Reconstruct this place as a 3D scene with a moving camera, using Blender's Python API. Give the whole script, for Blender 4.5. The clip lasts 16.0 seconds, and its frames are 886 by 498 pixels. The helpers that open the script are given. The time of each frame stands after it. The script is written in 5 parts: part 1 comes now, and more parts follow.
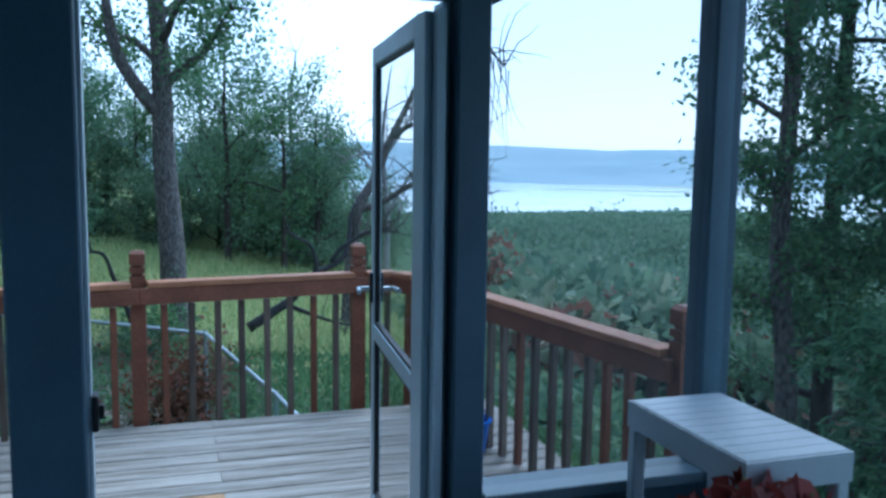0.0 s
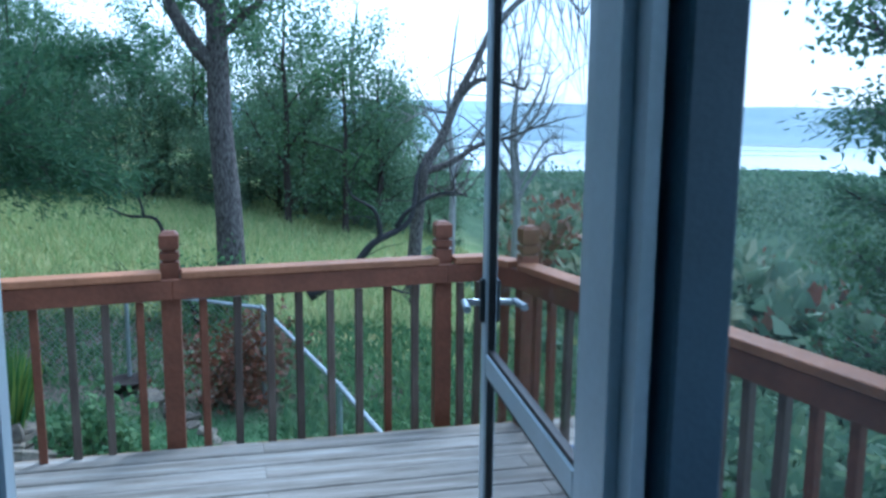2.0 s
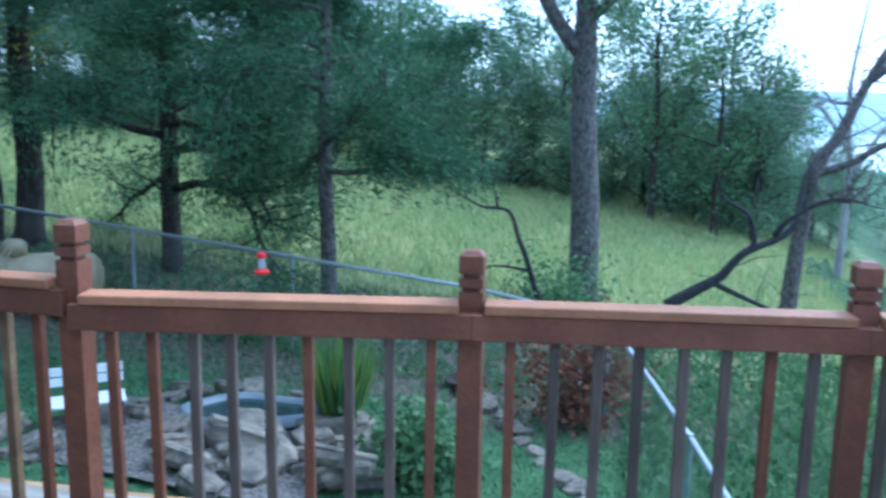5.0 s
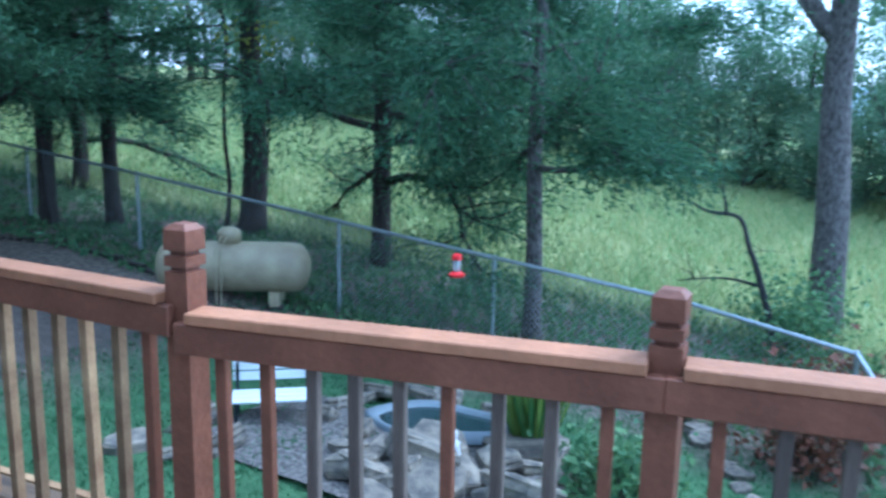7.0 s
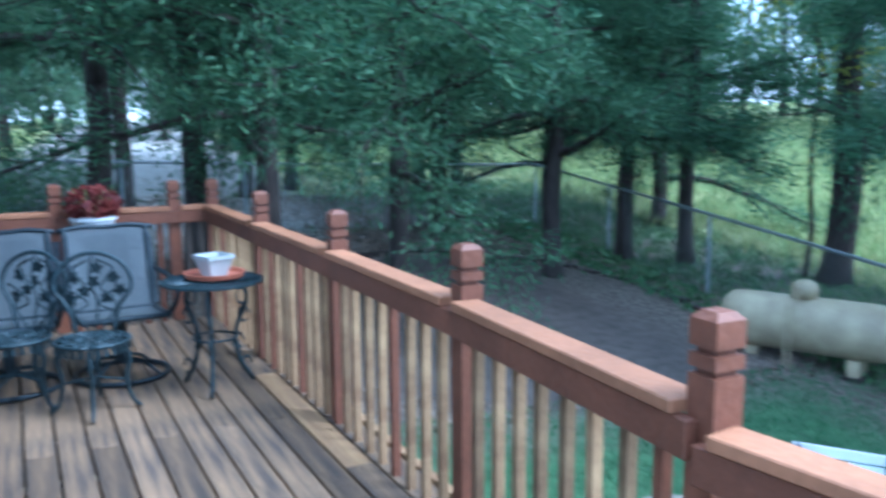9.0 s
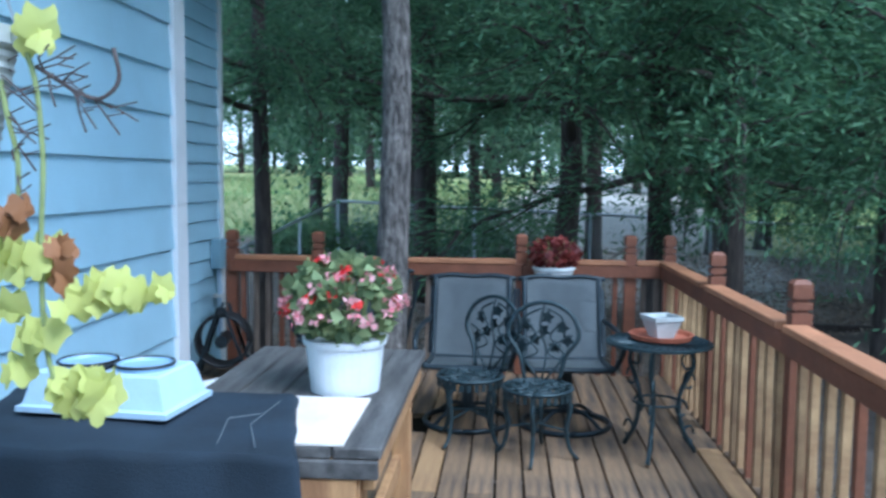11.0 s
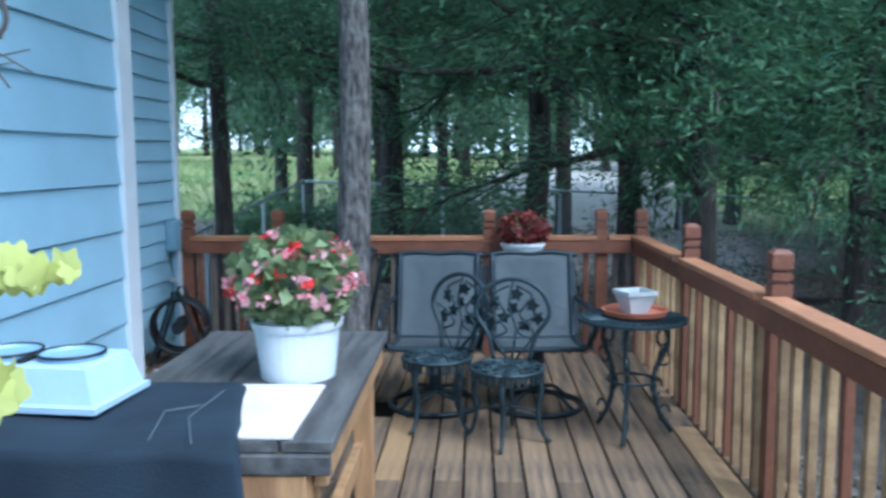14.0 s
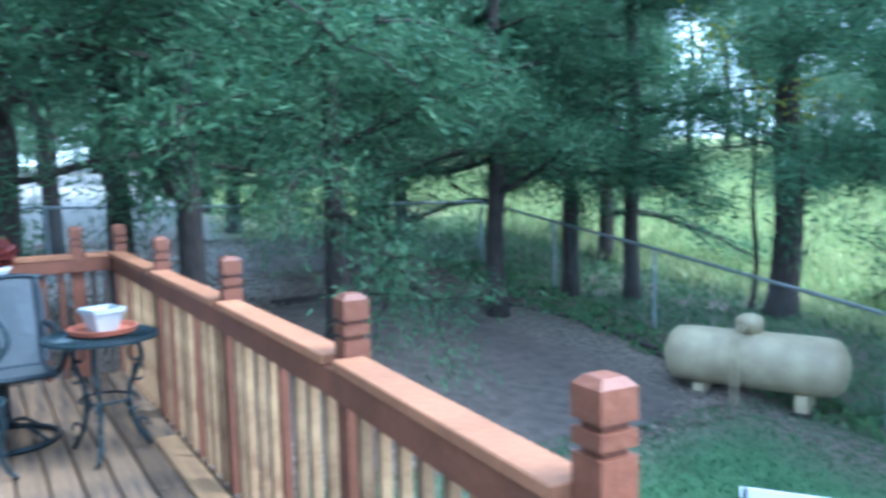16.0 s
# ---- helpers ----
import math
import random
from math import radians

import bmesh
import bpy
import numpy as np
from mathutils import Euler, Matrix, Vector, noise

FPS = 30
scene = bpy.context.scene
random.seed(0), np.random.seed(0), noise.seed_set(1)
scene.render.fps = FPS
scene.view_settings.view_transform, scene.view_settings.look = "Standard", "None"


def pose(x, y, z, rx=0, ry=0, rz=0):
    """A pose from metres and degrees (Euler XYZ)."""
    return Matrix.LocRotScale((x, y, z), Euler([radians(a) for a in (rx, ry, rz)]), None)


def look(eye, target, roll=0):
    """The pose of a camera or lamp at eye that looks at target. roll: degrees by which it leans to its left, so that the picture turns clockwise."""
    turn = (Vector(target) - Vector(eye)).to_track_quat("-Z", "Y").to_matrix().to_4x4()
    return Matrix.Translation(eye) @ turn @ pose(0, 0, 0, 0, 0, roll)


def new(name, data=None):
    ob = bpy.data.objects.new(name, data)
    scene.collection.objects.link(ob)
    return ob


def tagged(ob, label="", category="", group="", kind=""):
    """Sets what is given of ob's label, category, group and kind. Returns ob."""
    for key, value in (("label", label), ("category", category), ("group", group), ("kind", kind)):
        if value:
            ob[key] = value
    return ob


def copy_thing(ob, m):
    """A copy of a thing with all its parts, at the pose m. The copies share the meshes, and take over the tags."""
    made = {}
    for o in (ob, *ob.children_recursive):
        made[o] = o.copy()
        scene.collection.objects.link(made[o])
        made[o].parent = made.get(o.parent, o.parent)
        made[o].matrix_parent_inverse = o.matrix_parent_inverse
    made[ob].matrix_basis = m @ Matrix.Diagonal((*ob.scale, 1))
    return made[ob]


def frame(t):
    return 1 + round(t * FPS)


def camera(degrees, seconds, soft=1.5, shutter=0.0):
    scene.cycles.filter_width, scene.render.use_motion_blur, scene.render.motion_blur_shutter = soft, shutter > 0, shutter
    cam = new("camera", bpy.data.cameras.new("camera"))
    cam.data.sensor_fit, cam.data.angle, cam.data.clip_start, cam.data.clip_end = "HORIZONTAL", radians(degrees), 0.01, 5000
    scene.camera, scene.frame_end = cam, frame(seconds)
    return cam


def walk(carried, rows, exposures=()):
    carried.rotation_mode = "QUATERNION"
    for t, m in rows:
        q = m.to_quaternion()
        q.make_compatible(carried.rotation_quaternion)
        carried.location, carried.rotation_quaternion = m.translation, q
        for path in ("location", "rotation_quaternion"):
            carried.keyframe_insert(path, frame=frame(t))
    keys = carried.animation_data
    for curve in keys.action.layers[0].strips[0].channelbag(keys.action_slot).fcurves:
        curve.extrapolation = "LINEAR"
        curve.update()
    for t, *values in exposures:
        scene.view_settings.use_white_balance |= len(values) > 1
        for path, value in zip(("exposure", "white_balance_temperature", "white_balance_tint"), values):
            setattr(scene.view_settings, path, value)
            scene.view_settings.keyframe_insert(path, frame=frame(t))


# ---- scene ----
cam = camera(55.0, 16.0, soft=2.8, shutter=0.5)
PATH = [
    (0, (1.257, -0.67, 1.667), (1.875, 1.219, 1.444), 0.8),
    (0.5, (1.314, -0.382, 1.668), (1.921, 1.507, 1.419), 1.3),
    (1, (1.342, -0.062, 1.679), (1.912, 1.831, 1.373), 0.8),
    (1.5, (1.36, 0.224, 1.652), (1.867, 2.131, 1.325), 0.6),
    (2, (1.375, 0.505, 1.641), (1.858, 2.419, 1.321), 0.6),
    (2.5, (1.369, 0.741, 1.602), (1.804, 2.669, 1.301), 1.1),
    (3, (1.414, 0.994, 1.582), (1.675, 2.95, 1.256), 0.9),
    (3.5, (1.463, 1.199, 1.567), (1.576, 3.164, 1.214), 0.9),
    (4, (1.495, 1.411, 1.571), (1.508, 3.379, 1.216), 1.2),
    (4.5, (1.493, 1.583, 1.579), (1.352, 3.545, 1.22), 1.8),
    (5, (1.515, 1.7, 1.609), (1.168, 3.638, 1.257), 1.0),
    (7.5, (1.427, 2.677, 1.553), (0.368, 4.328, 1.165), 0.5),
    (8, (1.299, 2.845, 1.539), (-0.043, 4.277, 1.158), -0.4),
    (8.5, (1.152, 2.995, 1.543), (-0.421, 4.184, 1.208), -0.1),
    (9, (1.038, 3.084, 1.573), (-0.729, 3.975, 1.278), -0.4),
    (9.5, (0.902, 3.204, 1.566), (-1.001, 3.772, 1.335), -0.8),
    (10, (0.948, 3.209, 1.602), (-1.025, 3.478, 1.413), -0.1),
    (12.5, (0.644, 3.196, 1.544), (-1.319, 2.859, 1.361), -0.1),
    (13, (0.627, 3.193, 1.542), (-1.342, 2.902, 1.346), -0.0),
    (13.5, (0.611, 3.2, 1.537), (-1.369, 3.002, 1.33), 0.3),
    (14, (0.613, 3.235, 1.533), (-1.374, 3.161, 1.319), -0.3),
    (14.5, (0.634, 3.267, 1.533), (-1.349, 3.411, 1.313), -0.1),
    (15, (0.741, 3.335, 1.552), (-1.205, 3.749, 1.343), -0.6),
    (15.5, (0.781, 3.356, 1.556), (-1.079, 4.064, 1.357), -0.4),
    (16, (0.834, 3.471, 1.551), (-0.895, 4.455, 1.344), -1.4),
]
EXPOSURES = [(0, 0.86, 4600, 4), (2, 1.16, 4600, 5), (3.5, 1.36, 4560, 6), (8, 1.86, 4300, 6), (9.5, 2.05, 4420, 6), (10.2, 1.85, 4620, 6), (12.5, 1.36, 4850, 3), (14, 1.6, 4760, 4), (15, 2.05, 4580, 6), (16, 2.48, 4480, 5)]
walk(cam, [(t, look(eye, target, roll)) for t, eye, target, roll in PATH], EXPOSURES)
# ---- light ----
world = bpy.data.worlds.new("sky")
scene.world = world
world.use_nodes = True
_wn = world.node_tree.nodes
_sky = _wn.new("ShaderNodeTexSky")
_sky.sky_type, _sky.sun_disc = "NISHITA", False
_sky.sun_elevation, _sky.sun_rotation = radians(50), radians(45)
_sky.air_density, _sky.dust_density, _sky.ozone_density = 1.0, 1.0, 1.0
_cloud = _wn.new("ShaderNodeMix")  # an even cover of cloud over the clear sky
_cloud.data_type = "RGBA"
_cloud.inputs["Factor"].default_value = 0.72
_cloud.inputs["B"].default_value = (6.6, 7.2, 7.8, 1)
world.node_tree.links.new(_sky.outputs[0], _cloud.inputs["A"])
_wn["Background"].inputs["Strength"].default_value = 0.13
world.node_tree.links.new(_cloud.outputs["Result"], _wn["Background"].inputs["Color"])
_sun = new("sun", bpy.data.lights.new("sun", "SUN"))
_sun.data.energy, _sun.data.angle, _sun.data.color = 1.5, radians(30), (1.0, 0.93, 0.84)
_sun.matrix_world = look((0, 0, 0), (-0.45, -0.45, -0.77))


# ---- materials ----
def mat(name, color, rough=0.7, metal=0.0, scale=8.0, vary=0.25, bump=0.2, stretch=(1, 1, 1), second=None, fine=60.0, spec=0.4, per_object=0.0, trans=0.0):
    """A procedural surface: two colours mixed by a broad noise, fine grain, bump from both."""
    m = bpy.data.materials.new(name)
    m.use_nodes = True
    nt = m.node_tree
    n, l = nt.nodes, nt.links
    p = n["Principled BSDF"]
    tc = n.new("ShaderNodeTexCoord")
    mp = n.new("ShaderNodeMapping")
    mp.inputs["Scale"].default_value = stretch
    l.new(tc.outputs["Object"], mp.inputs["Vector"])
    a, b = n.new("ShaderNodeTexNoise"), n.new("ShaderNodeTexNoise")
    a.inputs["Scale"].default_value, a.inputs["Detail"].default_value = scale, 6
    b.inputs["Scale"].default_value, b.inputs["Detail"].default_value = fine, 3
    l.new(mp.outputs[0], a.inputs["Vector"])
    l.new(mp.outputs[0], b.inputs["Vector"])
    ramp = n.new("ShaderNodeValToRGB")
    c2 = second or tuple(c * (1 - vary) for c in color)
    ramp.color_ramp.elements[0].position, ramp.color_ramp.elements[1].position = 0.35, 0.68
    ramp.color_ramp.elements[0].color, ramp.color_ramp.elements[1].color = (*c2, 1), (*color, 1)
    l.new(a.outputs["Fac"], ramp.inputs["Fac"])
    hsv = n.new("ShaderNodeHueSaturation")
    l.new(ramp.outputs["Color"], hsv.inputs["Color"])
    mr = n.new("ShaderNodeMapRange")
    mr.inputs["To Min"].default_value, mr.inputs["To Max"].default_value = 1 - vary * 0.7, 1 + vary * 0.7
    l.new(b.outputs["Fac"], mr.inputs["Value"])
    out = mr.outputs[0]
    if per_object:
        oi = n.new("ShaderNodeObjectInfo")
        mo = n.new("ShaderNodeMapRange")
        mo.inputs["To Min"].default_value, mo.inputs["To Max"].default_value = 1 - per_object, 1 + per_object
        l.new(oi.outputs["Random"], mo.inputs["Value"])
        mul = n.new("ShaderNodeMath")
        mul.operation = "MULTIPLY"
        l.new(out, mul.inputs[0])
        l.new(mo.outputs[0], mul.inputs[1])
        out = mul.outputs[0]
    l.new(out, hsv.inputs["Value"])
    l.new(hsv.outputs[0], p.inputs["Base Color"])
    p.inputs["Roughness"].default_value, p.inputs["Metallic"].default_value = rough, metal
    p.inputs["Specular IOR Level"].default_value = spec
    if bump:
        bp = n.new("ShaderNodeBump")
        bp.inputs["Strength"].default_value, bp.inputs["Distance"].default_value = bump, 0.02
        add = n.new("ShaderNodeMath")
        l.new(a.outputs["Fac"], add.inputs[0])
        l.new(b.outputs["Fac"], add.inputs[1])
        l.new(add.outputs[0], bp.inputs["Height"])
        l.new(bp.outputs[0], p.inputs["Normal"])
    return m


def leafmat(name, color, second, thin=0.25):
    """Foliage: colour varies leaf by leaf, some light passes through."""
    m = bpy.data.materials.new(name)
    m.use_nodes = True
    n, l = m.node_tree.nodes, m.node_tree.links
    p = n["Principled BSDF"]
    g = n.new("ShaderNodeNewGeometry")
    ramp = n.new("ShaderNodeValToRGB")
    ramp.color_ramp.elements[0].color, ramp.color_ramp.elements[1].color = (*second, 1), (*color, 1)
    l.new(g.outputs["Random Per Island"], ramp.inputs["Fac"])
    l.new(ramp.outputs[0], p.inputs["Base Color"])
    p.inputs["Roughness"].default_value = 0.6
    p.inputs["Specular IOR Level"].default_value = 0.25
    tr = n.new("ShaderNodeBsdfTranslucent")
    l.new(ramp.outputs[0], tr.inputs["Color"])
    mx = n.new("ShaderNodeMixShader")
    mx.inputs[0].default_value = thin
    l.new(p.outputs[0], mx.inputs[1])
    l.new(tr.outputs[0], mx.inputs[2])
    l.new(mx.outputs[0], n["Material Output"].inputs["Surface"])
    return m


def see_through(name, color, clear, rough=0.5, gloss=True):
    """Insect screen or window glass: part of the light passes straight through."""
    m = bpy.data.materials.new(name)
    m.use_nodes = True
    n, l = m.node_tree.nodes, m.node_tree.links
    p = n["Principled BSDF"]
    p.inputs["Base Color"].default_value = (*color, 1)
    p.inputs["Roughness"].default_value = rough
    tr = n.new("ShaderNodeBsdfTransparent")
    mx = n.new("ShaderNodeMixShader")
    mx.inputs[0].default_value = clear
    l.new(p.outputs[0], mx.inputs[1])
    l.new(tr.outputs[0], mx.inputs[2])
    l.new(mx.outputs[0], n["Material Output"].inputs["Surface"])
    return m


M_STAIN = mat("red_brown_stain", (0.19, 0.071, 0.036), 0.55, scale=5, vary=0.3, stretch=(1, 1, 1), fine=40, per_object=0.12)
# Cap stain lightened for sun bleaching and for the overhead light on top.
M_CAP = mat("bleached_lit_cap_stain", (0.37, 0.165, 0.078), 0.6, scale=4, vary=0.3, fine=40, per_object=0.12)
M_BALU = mat("baluster_wood", (0.33, 0.215, 0.105), 0.75, scale=6, vary=0.35, second=(0.17, 0.095, 0.045), per_object=0.35)
M_BOARD = mat("deck_board", (0.26, 0.165, 0.088), 0.72, scale=3, vary=0.45, second=(0.07, 0.052, 0.04), stretch=(0.5, 6, 6), fine=30, bump=0.35, per_object=0.35)
M_PALEBOARD = mat("bleached_deck_board", (0.44, 0.41, 0.36), 0.75, scale=3, vary=0.4, second=(0.20, 0.175, 0.14), stretch=(0.5, 6, 6), fine=30, bump=0.35, per_object=0.14)
M_NEWBOARD = mat("new_deck_board", (0.42, 0.26, 0.12), 0.7, scale=3, vary=0.3, second=(0.27, 0.16, 0.08), stretch=(0.5, 6, 6), fine=30, bump=0.25, per_object=0.2)
# Near-black joists and posts: shade below the deck is in the wood colour.
M_SHADEWOOD = mat("shade_dark_underside", (0.05, 0.04, 0.033), 0.9)
M_SIDING = mat("blue_siding_paint", (0.43, 0.63, 0.75), 0.5, scale=2.2, vary=0.10, fine=90, bump=0.06)
M_SIDING2 = mat("shaded_blue_siding", (0.30, 0.46, 0.56), 0.5, scale=2.2, vary=0.12, fine=90, bump=0.06)
M_TRIM = mat("white_trim", (0.80, 0.82, 0.84), 0.45, scale=4, vary=0.08, fine=90, bump=0.05)
M_PORCH = mat("porch_grey_paint", (0.075, 0.12, 0.16), 0.5, scale=4, vary=0.15, fine=80, bump=0.08)
M_SILL = mat("grey_painted_sill", (0.17, 0.23, 0.27), 0.5, scale=4, vary=0.15, fine=80, bump=0.08)
# White plastic toned down: the porch's shade is put into the table colour.
M_SHADEPLASTIC = mat("shaded_white_plastic", (0.42, 0.47, 0.50), 0.5, scale=5, vary=0.15, fine=60, bump=0.05)
M_ALU = mat("grey_aluminium", (0.48, 0.56, 0.61), 0.4, metal=0.1, scale=4, vary=0.12, bump=0.04)
M_STEEL = mat("galvanised_steel", (0.45, 0.5, 0.53), 0.4, metal=0.8, scale=20, vary=0.2, bump=0.05)
M_IRON = mat("cast_iron_verdigris", (0.032, 0.052, 0.060), 0.45, metal=0.35, scale=25, vary=0.4, bump=0.2)
M_SLING = mat("grey_sling_fabric", (0.145, 0.165, 0.175), 0.8, scale=12, vary=0.1, fine=200, bump=0.1)
M_BLACKFRAME = mat("dark_frame_metal", (0.025, 0.035, 0.042), 0.4, metal=0.4, scale=12, vary=0.2, bump=0.05)
M_COVER = mat("dark_navy_canvas", (0.016, 0.027, 0.042), 0.85, scale=5, vary=0.35, fine=150, bump=0.2)
M_PLASTIC = mat("white_plastic", (0.72, 0.75, 0.76), 0.4, scale=6, vary=0.1, fine=60, bump=0.05)
M_PALEBLUE = mat("pale_blue_plastic", (0.45, 0.58, 0.72), 0.35, scale=6, vary=0.08, bump=0.03)
M_BOWL = mat("blue_bowl_plastic", (0.27, 0.40, 0.54), 0.3, scale=6, vary=0.08, bump=0.03)
M_BLUE = mat("bright_blue_plastic", (0.02, 0.14, 0.6), 0.4, scale=6, vary=0.1, bump=0.03)
M_TERRA = mat("terracotta", (0.42, 0.13, 0.07), 0.75, scale=9, vary=0.25, bump=0.15)
M_STONEPOT = mat("pale_stoneware", (0.45, 0.48, 0.47), 0.7, scale=10, vary=0.2, bump=0.15)
M_BENCHW = mat("weathered_bench_wood", (0.12, 0.115, 0.11), 0.75, scale=3, vary=0.4, second=(0.05, 0.048, 0.047), stretch=(1, 7, 7), fine=30, bump=0.35)
M_BENCHN = mat("raw_bench_wood", (0.46, 0.27, 0.12), 0.7, scale=3, vary=0.3, second=(0.28, 0.15, 0.07), stretch=(5, 5, 0.7), fine=30, bump=0.25)
M_TILE = mat("pale_tile", (0.74, 0.70, 0.66), 0.45, scale=5, vary=0.15, second=(0.6, 0.5, 0.42), bump=0.05)
M_BARK = mat("grey_bark", (0.20, 0.18, 0.165), 0.95, scale=16, vary=0.6, second=(0.045, 0.04, 0.037), stretch=(2, 2, 0.7), fine=45, bump=1.0)
M_DARKBARK = mat("dark_cedar_bark", (0.075, 0.06, 0.052), 0.95, scale=9, vary=0.45, second=(0.03, 0.025, 0.022), stretch=(3, 3, 0.5), fine=35, bump=0.9)
M_DEADWOOD = mat("black_deadwood", (0.04, 0.04, 0.042), 0.9, scale=9, vary=0.4, stretch=(2, 2, 0.7), bump=0.8)
M_PALEBARK = mat("pale_dead_bark", (0.34, 0.34, 0.33), 0.9, scale=9, vary=0.4, stretch=(2, 2, 0.5), bump=0.5)
M_LEAF_OAK = leafmat("oak_leaves", (0.16, 0.26, 0.11), (0.065, 0.14, 0.065), 0.4)
M_LEAF_YEL = leafmat("yellowing_leaves", (0.30, 0.30, 0.04), (0.09, 0.16, 0.05), 0.4)
M_LEAF_CEDAR = leafmat("cedar_sprays", (0.125, 0.225, 0.105), (0.045, 0.105, 0.06), 0.38)
M_LEAF_FAR = leafmat("far_leaves", (0.20, 0.29, 0.165), (0.09, 0.165, 0.10), 0.42)
M_LEAF_RUST = leafmat("rusty_leaves", (0.20, 0.08, 0.05), (0.09, 0.06, 0.035), 0.3)
M_FIELD = leafmat("meadow_grass", (0.46, 0.47, 0.22), (0.22, 0.33, 0.13), 0.35)
M_REED = leafmat("reed_blades", (0.22, 0.30, 0.06), (0.06, 0.16, 0.05), 0.35)
M_LAWNBLADE = leafmat("lawn_blades", (0.09, 0.20, 0.085), (0.05, 0.12, 0.055), 0.3)
M_VINE = leafmat("yellow_green_vine_leaf", (0.68, 0.68, 0.22), (0.42, 0.56, 0.15), 0.45)
M_DRYLEAF = leafmat("dry_brown_leaf", (0.30, 0.14, 0.06), (0.18, 0.08, 0.04), 0.2)
M_VINESTEM = mat("vine_stem", (0.30, 0.36, 0.14), 0.6, scale=20, vary=0.3, bump=0.1)
M_TWIG = mat("dry_twig", (0.10, 0.08, 0.075), 0.8, scale=20, vary=0.3, bump=0.1)
M_BEGLEAF = leafmat("begonia_leaf", (0.32, 0.38, 0.18), (0.10, 0.15, 0.07), 0.35)
M_BEGRED = leafmat("red_begonia_flower", (0.75, 0.06, 0.05), (0.55, 0.02, 0.03), 0.3)
M_BEGPINK = leafmat("pink_begonia_flower", (0.88, 0.55, 0.56), (0.72, 0.24, 0.28), 0.35)
M_DARKRED = leafmat("dark_red_leaves", (0.22, 0.045, 0.035), (0.09, 0.02, 0.02), 0.2)
M_SOIL = mat("potting_soil", (0.03, 0.022, 0.018), 0.95, scale=30, vary=0.4, bump=0.6)
M_ROCK = mat("tan_fieldstone", (0.27, 0.232, 0.175), 0.85, scale=4, vary=0.4, second=(0.10, 0.092, 0.08), fine=40, bump=0.6, per_object=0.3)
M_EDGE = mat("dark_edging", (0.045, 0.035, 0.03), 0.9, scale=6, vary=0.3, bump=0.4)
M_TANK = mat("cream_tank_paint", (0.42, 0.36, 0.22), 0.5, scale=3, vary=0.25, second=(0.27, 0.225, 0.14), fine=50, bump=0.08)
M_RED = mat("red_plastic", (0.75, 0.03, 0.035), 0.35, scale=6, vary=0.1, bump=0.02)
M_STATUE = mat("white_painted_concrete", (0.72, 0.74, 0.75), 0.8, scale=12, vary=0.25, bump=0.3)
M_LINER = mat("grey_pond_liner", (0.20, 0.23, 0.25), 0.4, scale=6, vary=0.2, bump=0.1)
M_FLOOR = mat("porch_floor", (0.08, 0.08, 0.085), 0.8, scale=4, vary=0.3)
M_BLACK = mat("black_rubber", (0.015, 0.016, 0.018), 0.5, scale=10, vary=0.3, bump=0.1)
M_GLASS = see_through("storm_door_glass", (0.02, 0.03, 0.035), 0.82, 0.04)
M_SCREEN = see_through("insect_screen", (0.05, 0.065, 0.075), 0.84, 0.6)
M_CLEAR = see_through("clear_feeder_plastic", (0.6, 0.62, 0.62), 0.5, 0.1)
M_MESH = see_through("chain_link_mesh", (0.42, 0.47, 0.50), 0.86, 0.5)


# ---- mesh helpers ----
def obj(name, bm, material, parent=None, label="", smooth=False):
    me = bpy.data.meshes.new(name)
    if smooth:
        for f in bm.faces:
            f.smooth = True
    bm.to_mesh(me)
    bm.free()
    me.materials.append(material)
    ob = new(name, me)
    if parent:
        ob.parent = parent
    if label:
        ob["label"] = label
    return ob


def part(name, bm, material, parent, label="", smooth=False):
    return obj(name, bm, material, parent, label, smooth)


def thing(name, at, label, category, group="", turn=0, kind=""):
    e = new(name)
    e.matrix_basis = pose(*at, 0, 0, turn)
    return tagged(e, label, category, group, kind)


def box(bm, x0, y0, z0, x1, y1, z1, m=None, bevel=0.0):
    r = bmesh.ops.create_cube(bm, size=1)
    vs = r["verts"]
    for v in vs:
        v.co = Vector(((x0 + x1) / 2 + v.co.x * (x1 - x0), (y0 + y1) / 2 + v.co.y * (y1 - y0), (z0 + z1) / 2 + v.co.z * (z1 - z0)))
    if bevel:
        es = list({e for v in vs for e in v.link_edges})
        r = bmesh.ops.bevel(bm, geom=es, offset=bevel, segments=1, affect="EDGES")
        vs = list({v for f in r["faces"] for v in f.verts} | {v for v in vs if v.is_valid})
    if m:
        bmesh.ops.transform(bm, matrix=m, verts=vs)
    return vs


def boxmesh(x0, y0, z0, x1, y1, z1, m=None, bevel=0.0):
    bm = bmesh.new()
    box(bm, x0, y0, z0, x1, y1, z1, m, bevel)
    return bm


